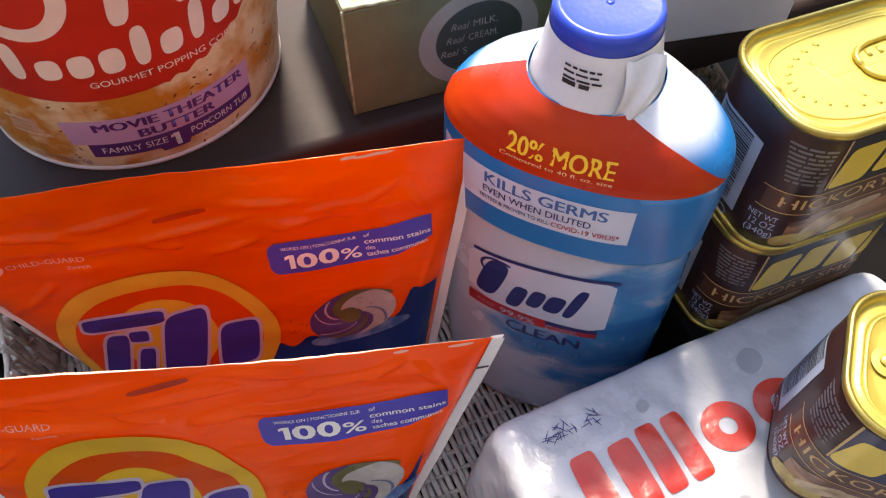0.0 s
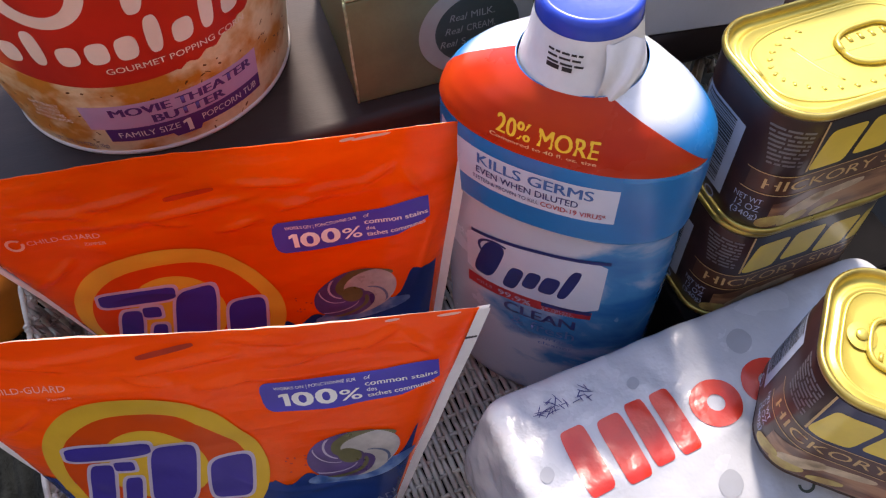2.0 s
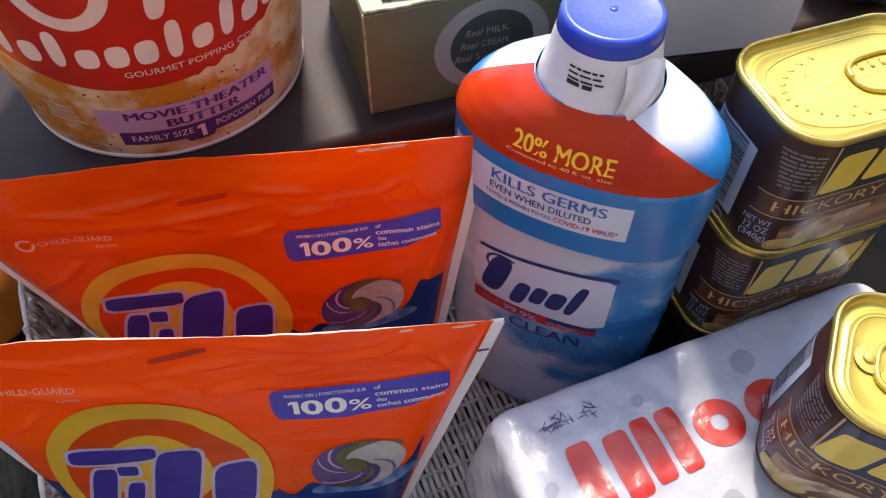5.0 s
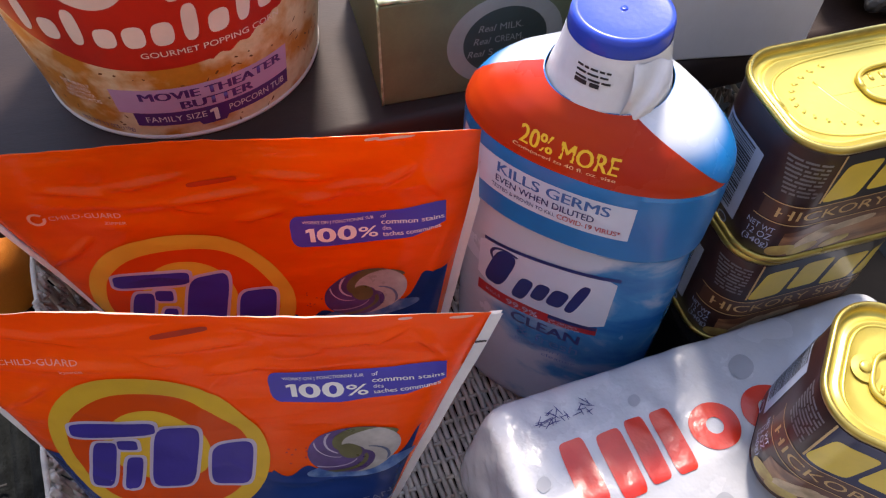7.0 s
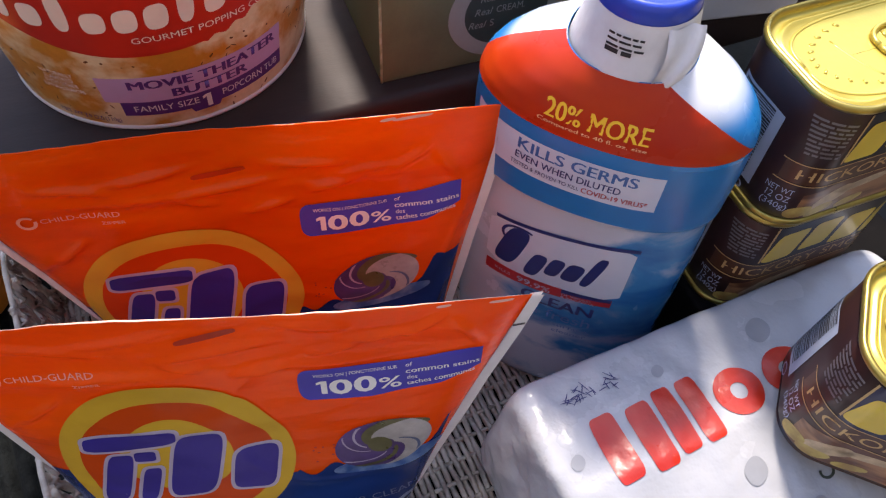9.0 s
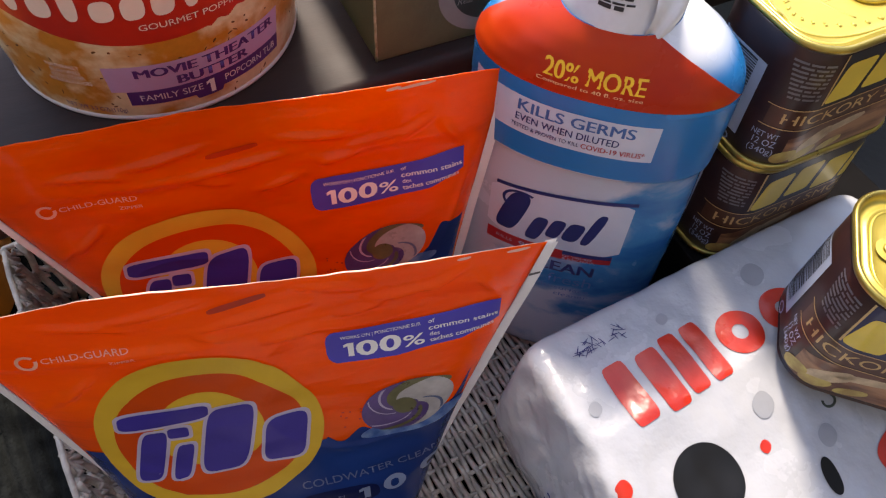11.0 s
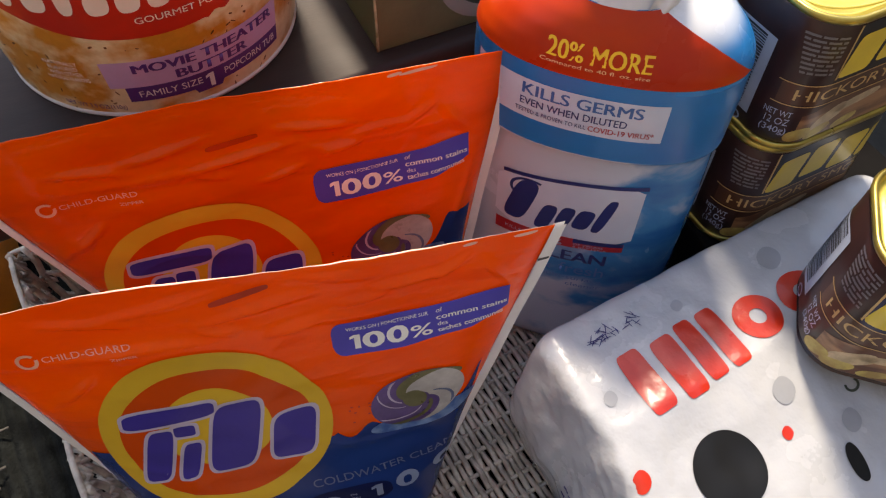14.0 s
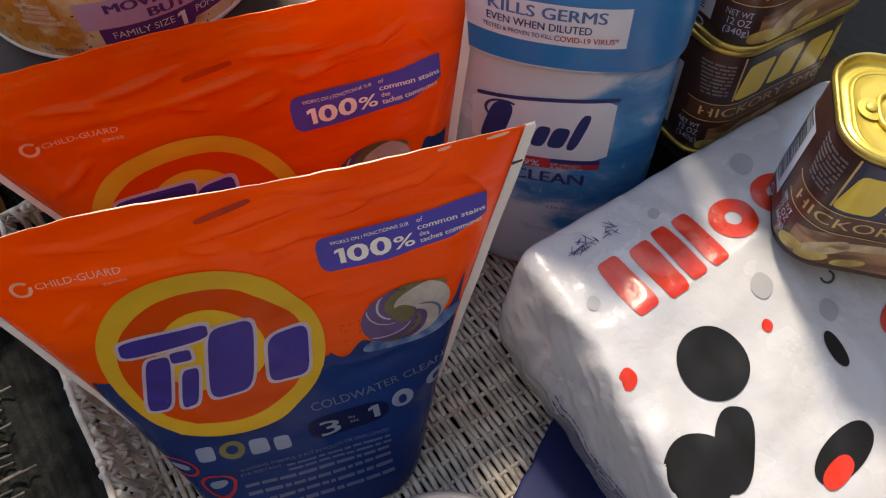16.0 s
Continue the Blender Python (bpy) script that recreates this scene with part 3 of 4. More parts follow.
    dec("pod_swirl", annulus(0.0268, -0.0262, 0.00001, 0.00001, 0.0058, 0.0062), M_PODG, 0.0014, "olive heart of a pictured pod")
    dec("pod_swirl", arm(-125, -108, 120, 0.30), M_PODG, 0.0013, "olive shade in the swirl")
    for a_from, wd in ((118, 7), (150, 4), (-150, 5)):
        dec("pod_swirl", arm(a_from, a_from + wd, 110, 0.35, 0.96), M_OUTL, 0.0014, "pale gleam in the swirl")
    dec("pod_swirl", arm(-45, -37, 110, 0.35, 0.95), M_GREYP, 0.0015, "grey fold in the swirl")
    dec("pod_tip", slab(0.0415, -0.0110, 0.018, 0.0055, 0, -14, 2.3), M_PODG, 0.0011, "olive tip of a pictured pod")
    rnd = random.Random(int(seed) + 5)
    for _ in range(9):
        dec("droplet", slab(rnd.uniform(-0.004, 0.008), rnd.uniform(-0.040, -0.022), rnd.uniform(0.0007, 0.0016), rnd.uniform(0.0007, 0.0014), 0, 0, 2.2, 5), M_SHADEP, 0.0007)
    # pale spots on the folded top edge: rubbed film and painted highlights
    for cu, w in worn_glints:
        u = cu + sx
        part("worn_glint", mapped(slab(0, 0, w, 0.0017, 0.3, 5, 2.4, 12), lambda x, y: surf(u + x, vtop + tops(u + x) - 0.0014 + y, 0.0007)), M_EDGE, body, "pale rubbed spot, partly a painted highlight")
    # small words
    dec("safety_mark", annulus(-0.1235, 0.0410, 0.0028, 0.0030, 0.0043, 0.0046, start=40, end=370), M_SAFE, 0.0006)
    dec("safety_lettering", joined(words("CHILD-GUARD", -0.1180, 0.0395, 0.0030, 0.0340, turn=1), words("ZIPPER", -0.0930, 0.0360, 0.0017, 0.0105)), M_SAFE, 0.0006)
    dec("smudge", slab(-0.038, 0.0590, 0.024, 0.0030, 0, 8, 4), M_SHADEP, 0.0005, "dark red printed dash")
    for cx, w in ((-0.0875, 0.0090), (-0.0600, 0.0100), (-0.0480, 0.0085)):
        dec("name_bar", slab(cx, -0.0995 - 0.10 * (cx + 0.0875), w, 0.0120, 0, 0, 5), M_FIELDP, 0.0008, "pale plain bar")
    dec("name_ring", annulus(-0.0740, -0.1005, 0.0032, 0.0034, 0.0066, 0.0068), M_PODG, 0.0008, "olive green plain ring")
    dec("field_lettering", words("COLDWATER CLEAN", -0.0283, -0.0845, 0.0062, 0.0735, turn=5), M_GREYP, 0.0007)
    dec("pill", slab(-0.0115, -0.0995, 0.044, 0.021, 0, 5, 3), M_DEEP, 0.0006, "dark blue oval")
    dec("field_lettering", joined(words("3", -0.0275, -0.1085, 0.0125, 0.0110, bold=0.01), words("IN", -0.0115, -0.0985, 0.0025), words("EN", -0.0110, -0.1030, 0.0025), numeral_one(0.0020, -0.1040, 0.0125)), M_FIELDP, 0.0010)
    for cx in (0.0188, 0.0393):
        dec("round_icon", annulus(cx, -0.0952 + (cx - 0.0188) * 0.2, 0.00001, 0.00001, 0.0062, 0.0072), M_FIELDP, 0.0009, "pale round icon")
        dec("icon_centre", slab(cx, -0.0957 + (cx - 0.0188) * 0.2, 0.0045, 0.0075, 0, 0, 2.6), M_FBLUE, 0.0012)
    dec("warning_lettering", joined(words("WARNING: HARMFUL IF PUT IN MOUTH OR SWALLOWED.", -0.0745, -0.1225, 0.0032, 0.0830, turn=1), words("EYE IRRITANT.", -0.0750, -0.1275, 0.0030, 0.0230, turn=1), lines_of_bars(-0.0500, 0.008, -0.1272, 0.0018, 0.0046, 2, 8, 1), lines_of_bars(-0.0750, 0.006, -0.1365, 0.0018, 0.0046, 4, 5, 1)), M_GREYP, 0.0007, "grey small lettering")
    for cx, cy in ((-0.1035, -0.1130), (-0.0875, -0.1295)):
        if cx + sx - 0.012 > L(cy + sy):
            ic = dec("warning_icon", annulus(cx, cy, 0.0076, 0.0084, 0.0094, 0.0104), M_REDBAR, 0.0009, "red ring warning icon")
            dec("icon_picture", slab(cx, cy, 0.010, 0.007, 0.2, 12, 2.4), M_FIELDP, 0.0008, "pale unreadable pictogram", ic)
    return root


def build_pouches():
    build_pouch((-0.05, 0.139, -0.012), (0.976, 0.118), 0.182, 0.147, 0.0705, -0.160, lambda v: 0.0752 + 0.257 * v, lambda v: -0.1405 - 0.17 * v,
                (-0.0015, 0.002), 1.0, lambda u: 0.0012 * math.exp(-((u + 0.075) / 0.035) ** 2) - 0.003 * max(0.0, min(1.0, (-0.09 - u) / 0.05)) - 0.002 * math.cos(u * 28) + 0.0006 * nz(u, 0, 0, 120) - 0.0025 * max(0, min(1, u / 0.08)), M_EDGE, worn_glints=((0.078, 0.010), (0.055, 0.006)))
    build_pouch((-0.052, 0.232, -0.012), (0.976, 0.184), 0.12, 0.196, 0.0345, -0.206, lambda v: 0.0835 + 0.125 * v, lambda v: -0.1605 - 0.30 * max(v, -0.12),
                (-0.0085, -0.0455), 7.0, lambda u: 0.0025 * math.exp(-((u + 0.06) / 0.04) ** 2) + 0.0006 * nz(u, 1, 0, 120), M_ORANGE, (-0.0640, -0.0285, 0.0450, 0.0455, 0.0535, 0.0560), ((0.049, 0.018), (0.038, 0.007)))


# ---- cleaner bottle ----
def build_bottle():
    b = thing("cleaner_bottle", frame_at(0.0788, 0.2612, -0.012, (0.931, -0.365)), "blue sleeved cleaner bottle with a red shoulder and blue cap", "bottle")
    z0 = 0.012
    # height, half width, half depth
    prof = [(0.000, 0.050, 0.022), (0.004, 0.056, 0.027), (0.012, 0.060, 0.029), (0.060, 0.0625, 0.030), (0.150, 0.0630, 0.0315), (0.186, 0.0620, 0.0320), (0.191, 0.0625, 0.0330), (0.195, 0.0640, 0.0375),
            (0.225, 0.0645, 0.0385), (0.239, 0.0640, 0.0385), (0.244, 0.0636, 0.0380), (0.248, 0.0622, 0.0374), (0.254, 0.0582, 0.0358), (0.261, 0.0508, 0.0334), (0.268, 0.0395, 0.0302), (0.274, 0.0275, 0.0262)]
    zs = [p[0] for p in prof]

    def dims(z):
        return float(np.interp(z, zs, [p[1] for p in prof])), float(np.interp(z, zs, [p[2] for p in prof]))

    def at(t, z, off=0.0):
        a, d = dims(z)
        a, d = a + off, d + off
        c, s = math.cos(t), math.sin(t)
        p = 2.25
        return math.copysign(abs(c) ** (2 / p), c) * a, math.copysign(abs(s) ** (2 / p), s) * d, z

    fine = []
    for i in range(len(zs) - 1):
        k = max(2, int((zs[i + 1] - zs[i]) / 0.006))
        fine += [zs[i] + (zs[i + 1] - zs[i]) * q / k for q in range(k)]
    fine.append(zs[-1])

    def rings(lo, hi, t0=0.0, t1=2 * math.pi, off=0.0, n=96):
        zz = [lo] + [z for z in fine if lo < z < hi] + [hi]
        full = abs(t1 - t0 - 2 * math.pi) < 1e-6
        return grid(n, len(zz) - 1, lambda a, c: at(t0 + (t1 - t0) * a, zz[round(c * (len(zz) - 1))], off), close_u=full)
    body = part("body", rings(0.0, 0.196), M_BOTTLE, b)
    part("bottom", grid(48, 1, lambda a, c: (at(a * 2 * math.pi, 0)[0] * c, at(a * 2 * math.pi, 0)[1] * c, 0), close_u=True), M_BOTTLE, b)
    sh = part("shoulder", rings(0.196, 0.274), M_BAND, b)
    D = math.pi / 180
    part("fade_print", rings(0.2405, 0.27399, -62 * D, 206 * D, 0.0003), M_FADE, sh, "white field fading to blue at the rim")
    def red(a, c):
        z = 0.2435 + 0.03048 * c
        t0, t1 = (178 + 14 * c) * D, (347 - 38 * c ** 0.8) * D
        return at(t0 + (t1 - t0) * a, z, 0.0006)
    part("red_field", grid(96, 20, red), M_RED, sh, "glossy red field")

    def front(u, z, off):
        a, d = dims(z)
        t = min(0.985, abs(u / a))
        p = 2.25
        y = -(d * (1 - t ** p) ** (1 / p)) - off
        return u, y, z

    def lab(name, m, material, off=0.0006, label="", parent=body):
        return part(name, mapped(m, lambda u, v, w=0.0: front(u, v + z0, off * 0.4 + w)), material, parent, label)
    # white claim band
    lab("claim_band", area(lambda u: 0.199 + 0.0 * u, lambda u: 0.2225, -0.058, 0.033, 40, 6), M_CLOUD, 0.0005, "pale claim band", sh)
    lab("claim_lettering", words("KILLS GERMS", -0.0340, 0.2140, 0.0065, 0.0560, bold=0.018), M_TEALP, 0.001, "", sh)
    lab("claim_lettering", words("EVEN WHEN DILUTED", -0.0345, 0.2072, 0.0045, 0.0505, bold=0.012), M_NAVY, 0.001, "", sh)
    lab("claim_lettering", words("TESTED & PROVEN TO KILL", -0.0365, 0.2022, 0.0026, 0.0345, bold=0.005), M_NAVY, 0.001, "", sh)
    lab("claim_lettering", words("COVID-19 VIRUS*", -0.0010, 0.2018, 0.0034, 0.0300, bold=0.012), M_REDBAR, 0.001, "", sh)
    # logo panel with plain navy blocks
    lab("logo_panel", area(lambda u: 0.108 + 0.5 * max(0, abs(u + 0.004) - 0.026), lambda u: 0.1565 + 0.12 * u - 1.0 * u * u - 0.6 * max(0, abs(u + 0.004) - 0.032), -0.043, 0.035, 60, 8), M_CLOUD, 0.0005, "pale logo panel")
    lab("logo_arc", area(lambda u: 0.1550 + 0.12 * u - 1.0 * u * u, lambda u: 0.1578 + 0.12 * u - 1.0 * u * u, -0.040, 0.036, 40, 2), M_NAVY, 0.0009, "navy arc line")
    for u, w, h, v in ((-0.0285, 0.013, 0.035, 0.131), (-0.0135, 0.0085, 0.022, 0.1235), (-0.0030, 0.0080, 0.017, 0.1275), (0.0070, 0.0095, 0.017, 0.1280), (0.0175, 0.0060, 0.029, 0.1335)):
        lab("logo_block", slab(u, v, w, h, 0.25, 0, 3.4), M_NAVY, 0.0009, "plain navy block")
    lab("logo_stroke", annulus(-0.024, 0.141, 0.010, 0.0075, 0.0118, 0.0092, start=60, end=250), M_NAVY, 0.0009, "curled navy stroke")
    lab("red_bar", area(lambda u: 0.0995 + 0.06 * (u + 0.03), lambda u: 0.1090 + 0.03 * (u + 0.03), -0.042, 0.032, 40, 4), M_REDBAR, 0.0008, "dark red and navy claim bar")
    lab("navy_bar", area(lambda u: 0.1050 + 0.045 * (u + 0.03), lambda u: 0.1092 + 0.03 * (u + 0.03), 0.004, 0.0318, 20, 2), M_NAVY, 0.0010)
    lab("bar_lettering", joined(words("KILLS", -0.036, 0.1032, 0.0024, 0.010), words("99.9%", -0.0220, 0.1022, 0.0048, 0.0200, bold=0.01), words("OF VIRUSES", 0.0045, 0.1047, 0.0018, 0.0170), words("& BACTERIA", 0.0045, 0.1022, 0.0018, 0.0190)), M_PALEP, 0.0013)
    lab("name_lettering", words("CLEAN", -0.0180, 0.0885, 0.0095, 0.0420, bold=0.02), M_NAVY, 0.0009)
    lab("name_lettering", words("& fresh", -0.0130, 0.0765, 0.0090, 0.0385), M_TEALP, 0.0009)
    lab("name_lettering", joined(words("multi-surface", -0.0130, 0.0695, 0.0036, 0.0385), words("cleaner", 0.0050, 0.0630, 0.0036, 0.0210)), M_TEALP, 0.0009)

    # lettering that follows the shoulder's slope
    def slope_at(u, s, w=0.0):
        a, d = 0.0590 + (0.029 - 0.0590) * s, 0.0350 + (0.0255 - 0.0350) * s
        z = 0.2470 + (0.270 - 0.2470) * max(0.0, s) ** 1.35 + min(0.0, s) * 0.02
        t = min(0.97, abs(u / a))
        a2, d2 = dims(z)
        return u, -(d2 * (1 - min(0.97, abs(u / a2)) ** 2.25) ** (1 / 2.25)) - 0.0005 - w, z + 0.0005 + w
    part("shoulder_lettering", mapped(words("20% MORE", -0.0255, 0.24, 0.36, 0.0455, bold=0.02), slope_at), M_YTEXT, sh, "yellow lettering")
    part("shoulder_lettering", mapped(words("Compared to 40 fl. oz. size", -0.0280, 0.045, 0.125, 0.0485, bold=0.012), slope_at), M_PTEXT, sh, "peach lettering")
    # neck seal and cap
    def turned(pr, seg=64, wob=0.0):
        return grid(seg, len(pr) - 1, lambda a, c: ((pr[round(c * (len(pr) - 1))][0] + wob * math.sin(9 * a * 2 * math.pi + c * 4) * (1 - c)) * math.cos(a * 2 * math.pi), (pr[round(c * (len(pr) - 1))][0] + wob * math.sin(9 * a * 2 * math.pi + c * 4) * (1 - c)) * math.sin(a * 2 * math.pi), pr[round(c * (len(pr) - 1))][1]), close_u=True)
    neck = part("neck_seal", turned([(0.0280, 0.2675), (0.0273, 0.2715), (0.0264, 0.2760), (0.0250, 0.2810), (0.0238, 0.2860), (0.0228, 0.2920), (0.0219, 0.2975)], 64), M_NECK, b, "white shrink seal torn at one side")
    def neck_r(v):
        return float(np.interp(v, (0.2675, 0.2715, 0.2760, 0.2810, 0.2860, 0.2920, 0.2975), (0.0280, 0.0273, 0.0264, 0.0250, 0.0238, 0.0228, 0.0219)))
    part("seal_lettering", joined(*[mapped(lines_of_bars(-0.009, 0.007 - 0.002 * (q % 2), 0.2905 - q * 0.0024, 0.0019 if q == 3 else 0.0010, 0.01, 1, 4 + q), lambda u, v: (u, -math.sqrt(max(0.0, neck_r(v) ** 2 - u * u)) - 0.0004, v)) for q in range(4)]), M_DARKP, neck, "unreadable dark small print")

    def flap(a, c):
        u = 0.019 + 0.011 * (a - 0.5) * (1.2 - 0.3 * c) + 0.002 * math.sin(c * 5)
        z = 0.296 - 0.032 * c
        r = 0.0235 + 0.006 * math.sin(c * 2.6) + 0.0016 * math.sin(a * 8 + c * 4)
        y = -math.sqrt(max(0.00001, (r + 0.003) ** 2 - min(u, r) ** 2)) * 0.75 - 0.003 * c
        return u, y, z
    part("torn_flap", joined(grid(14, 18, flap), mapped(grid(14, 18, flap), lambda x, y, z: (x, y + 0.0005, z))), M_NECK, neck, "loose torn flap of the white seal")
    cap = part("cap", turned([(0.0208, 0.2945), (0.0214, 0.2955), (0.0216, 0.2980), (0.0214, 0.3030), (0.0208, 0.3052), (0.0195, 0.3062), (0.0185, 0.3060), (0.0100, 0.3056), (0.0015, 0.3056), (0.0002, 0.3056)], 72), M_CAP, b, "glossy blue screw cap")
    part("mould_mark", turned([(0.0016, 0.3057), (0.0013, 0.3062), (0.0002, 0.3061)], 16), M_CAP, cap)


# ---- cans ----
CW, CD, CH, CR = 0.100, 0.067, 0.082, 0.021


def can_point(s, z, off=0.0):
    """A point on the can's side: s runs along the front from its middle and on round the left (minus) and right corners."""
    flat, arc, side = CW / 2 - CR, CR * math.pi / 2, CD - 2 * CR
    sg = 1 if s >= 0 else -1
    q = abs(s)
    r = CR + off
    if q <= flat:
        return s, -CD / 2 - off, z
    if q <= flat + arc:
        w = (q - flat) / CR
        return sg * (flat + r * math.sin(w)), -CD / 2 + CR - r * math.cos(w), z
    if q <= flat + arc + side:
        return sg * (CW / 2 + off), -CD / 2 + CR + (q - flat - arc), z
    q2 = q - flat - arc - side
    if q2 <= arc:
        w = q2 / CR
        return sg * (flat + r * math.cos(w)), CD / 2 - CR + r * math.sin(w), z
    return sg * (flat - (q2 - arc)), CD / 2 + off, z


HALF = (CW / 2 - CR) * 2 + CR * math.pi + (CD - 2 * CR)


def build_can(m, label, panel, turn=1, slide=0.0, bare=True):
    c = thing("meat_can", m, label, "can", group="meat cans")

    def loop(prof, n=120):
        return grid(n, len(prof) - 1, lambda a, b: can_point((a * 2 - 1) * HALF, prof[round(b * (len(prof) - 1))][0], prof[round(b * (len(prof) - 1))][1]), close_u=True)
    body = part("body", loop([(0.0030, -0.0012), (0.0045, 0.0), (0.02, 0.0), (0.05, 0.0), (CH - 0.0055, 0.0), (CH - 0.0035, -0.0012)]), M_CAN, c, "dark brown printed paper")
    for z, nm in ((0.0016, "bottom_rim"), (CH - 0.0022, "top_rim")):
        if nm == "bottom_rim" and not bare:      # sunk into soft film
            continue
        part(nm, loop([(z - 0.0016, 0.0), (z - 0.0012, 0.0010), (z + 0.0004, 0.0014), (z + 0.0016, 0.0010), (z + 0.0022, 0.0002), (z + 0.0020, -0.0012), (z - 0.0008, -0.0018)]), M_GOLDRIM, c, "rolled gold tin rim")
    def sheet(z0, pr):
        # pr: rows of inset and height, going inwards
        def f(a, b):
            i = round(b * (len(pr) - 1))
            x, y, z = can_point((a * 2 - 1) * HALF, z0 + pr[i][1], 0.0)
            k = pr[i][0]
            sx, sy = (CW / 2 - k) / (CW / 2), (CD / 2 - k) / (CD / 2)
            return x * max(0, sx), y * max(0, sy), z
        return grid(120, len(pr) - 1, f, close_u=True)
    lid = part("lid", sheet(CH, [(0.0006, -0.0010), (0.0018, -0.0034), (0.0022, -0.0046), (0.0050, -0.0046), (0.0058, -0.0038), (0.0068, -0.0038), (0.0078, -0.0048), (0.0130, -0.0048), (0.0220, -0.0046), (0.0334, -0.0046)]), M_GOLD, c, "stamped gold tin lid")
    part("base", sheet(0.0, [(0.0006, 0.0008), (0.0020, 0.0030), (0.0334, 0.0030)]), M_GOLD if bare else M_CAN, c)
    zt = CH - 0.0040

    def lp(x, y, z):
        return x * turn, y * turn, z

    # pull tab: a riveted loop lying on the lid, and stamped marks
    def loop_at(cx, half, wide, z, r, squash=3.0, n=40):
        pts = []
        for k in range(n + 1):
            w = 2 * math.pi * k / n
            c, q = math.cos(w), math.sin(w)
            pts.append((cx + half * math.copysign(abs(c) ** (2 / squash), c), wide * math.copysign(abs(q) ** (2 / squash), q) * (1.0 - 0.16 * c), z))
        return tube(pts, r, 8)
    tab = part("pull_tab", mapped(joined(loop_at(-0.0150, 0.0160, 0.0120, zt + 0.0004, 0.0014),
                                  grid(24, 6, lambda a, b: (-0.0340 + 0.0062 * math.cos(a * 2 * math.pi) * b, 0.0068 * math.sin(a * 2 * math.pi) * b, zt + 0.0014 - 0.0010 * b), close_u=True)), lp), M_GOLD, lid, "gold ring-pull tab")
    part("rivet", mapped(grid(16, 4, lambda a, b: (-0.0345 + 0.0028 * math.sin(b * 1.57) * math.cos(a * 6.283), 0.0028 * math.sin(b * 1.57) * math.sin(a * 6.283), zt + 0.0016 + 0.0010 * math.cos(b * 1.57)), close_u=True), lp), M_GOLD, lid)
    part("raised_bead", mapped(loop_at(0.0, 0.0415, 0.0255, zt - 0.0013, 0.0010, 3.6, 64), lp), M_GOLD, lid, "raised bead inside the rim")
    beads = [tube([(0.010 + 0.010 * q / 8, 0.015 - 0.026 * q / 8 + 0.004 * math.sin(q * 0.39), zt - 0.0016) for q in range(9)], 0.0012, 6),
             tube([(0.014 - 0.016 * q / 6, 0.004 + 0.010 * q / 6, zt - 0.0016) for q in range(7)], 0.0010, 6)]
    for k in range(15):
        w = -1.3 + 0.22 * k
        beads.append(tube([((0.0345 + q * 0.0022) * math.cos(w + 0.05 * q), (0.0190 + q * 0.0022) * math.sin(w + 0.05 * q), zt - 0.0012) for q in (0, 1)], 0.0010, 6))
    for k in range(5):
        beads.append(tube([(-0.0255 + 0.0060 * k, -0.0085 + q * 0.0040, zt - 0.0010) for q in (0, 1)], 0.0012, 8))
    part("stamped_relief", mapped(joined(*beads), lp), M_GOLD, lid, "raised stamped ribs")

    def dec(name, m2, material, off=0.0004, lab=""):
        return part(name, mapped(m2, lambda s, z, w=0.0: can_point(s + slide, z, off * 0.4 + w)), material, body, lab)
    dec("name_panel", area(lambda s: 0.0420, lambda s: 0.0765, -0.036, 0.060, 40, 4), panel, 0.0003, "dark name panel")
    dec("brown_band", area(lambda s: 0.0300, lambda s: 0.0420, -0.060, 0.066, 60, 2), M_CANBR, 0.0003, "brown band")
    dec("food_picture", area(lambda s: 0.0050, lambda s: 0.0285 - 0.007 * max(0, -(s + 0.028)) / 0.02, -0.044, 0.066, 60, 6), M_HAM, 0.0004, "picture of sliced smoked meat")
    for s, z, w, h, t in ((-0.026, 0.017, 0.022, 0.010, 30), (-0.010, 0.022, 0.030, 0.006, 8), (0.012, 0.016, 0.034, 0.006, 6), (0.030, 0.024, 0.030, 0.005, 10)):
        dec("meat_slice", slab(s, z, w, h, 0, t, 2.6), M_HAMP if s < -0.005 else M_HAM, 0.0006, "pale pictured slice")
    for s, z, w, h in ((-0.042, 0.010, 0.014, 0.008), (-0.030, 0.009, 0.016, 0.007), (-0.012, 0.009, 0.016, 0.006)):
        dec("straw_picture", slab(s, z, w, h, 0.2, 12, 2.3), M_EGG, 0.0007, "straw-coloured picture")
    for k in range(4):
        dec("name_block", slab(-0.0245 + k * 0.0215, 0.0575 + (0, 0.0016, -0.0012, 0)[k], (0.0190, 0.0180, 0.0185, 0.0205)[k], (0.0245, 0.0230, 0.0240, 0.0245)[k], 0.16, 0, 8), M_CANY, 0.0006, "plain yellow block")
    dec("kind_lettering", words("HICKORY SMOKE", -0.0525, 0.0328, 0.0066, 0.104), M_TAN, 0.0006)
    for z in (0.0422, 0.0288):
        dec("thin_line", area(lambda s: z, lambda s: z + 0.0006, -0.062, 0.068, 60, 1), M_TAN, 0.0006)
    dec("divider", area(lambda s: 0.0450, lambda s: 0.0765, -0.0365, -0.0355, 1, 10), M_TAN, 0.0006)
    dec("weight_lettering", joined(words("NET WT", -0.0630, 0.0215, 0.0035, 0.0140), words("12 OZ", -0.0610, 0.0160, 0.0042, 0.0120), words("(340g)", -0.0620, 0.0107, 0.0038, 0.0135)), M_PALEP, 0.0007)
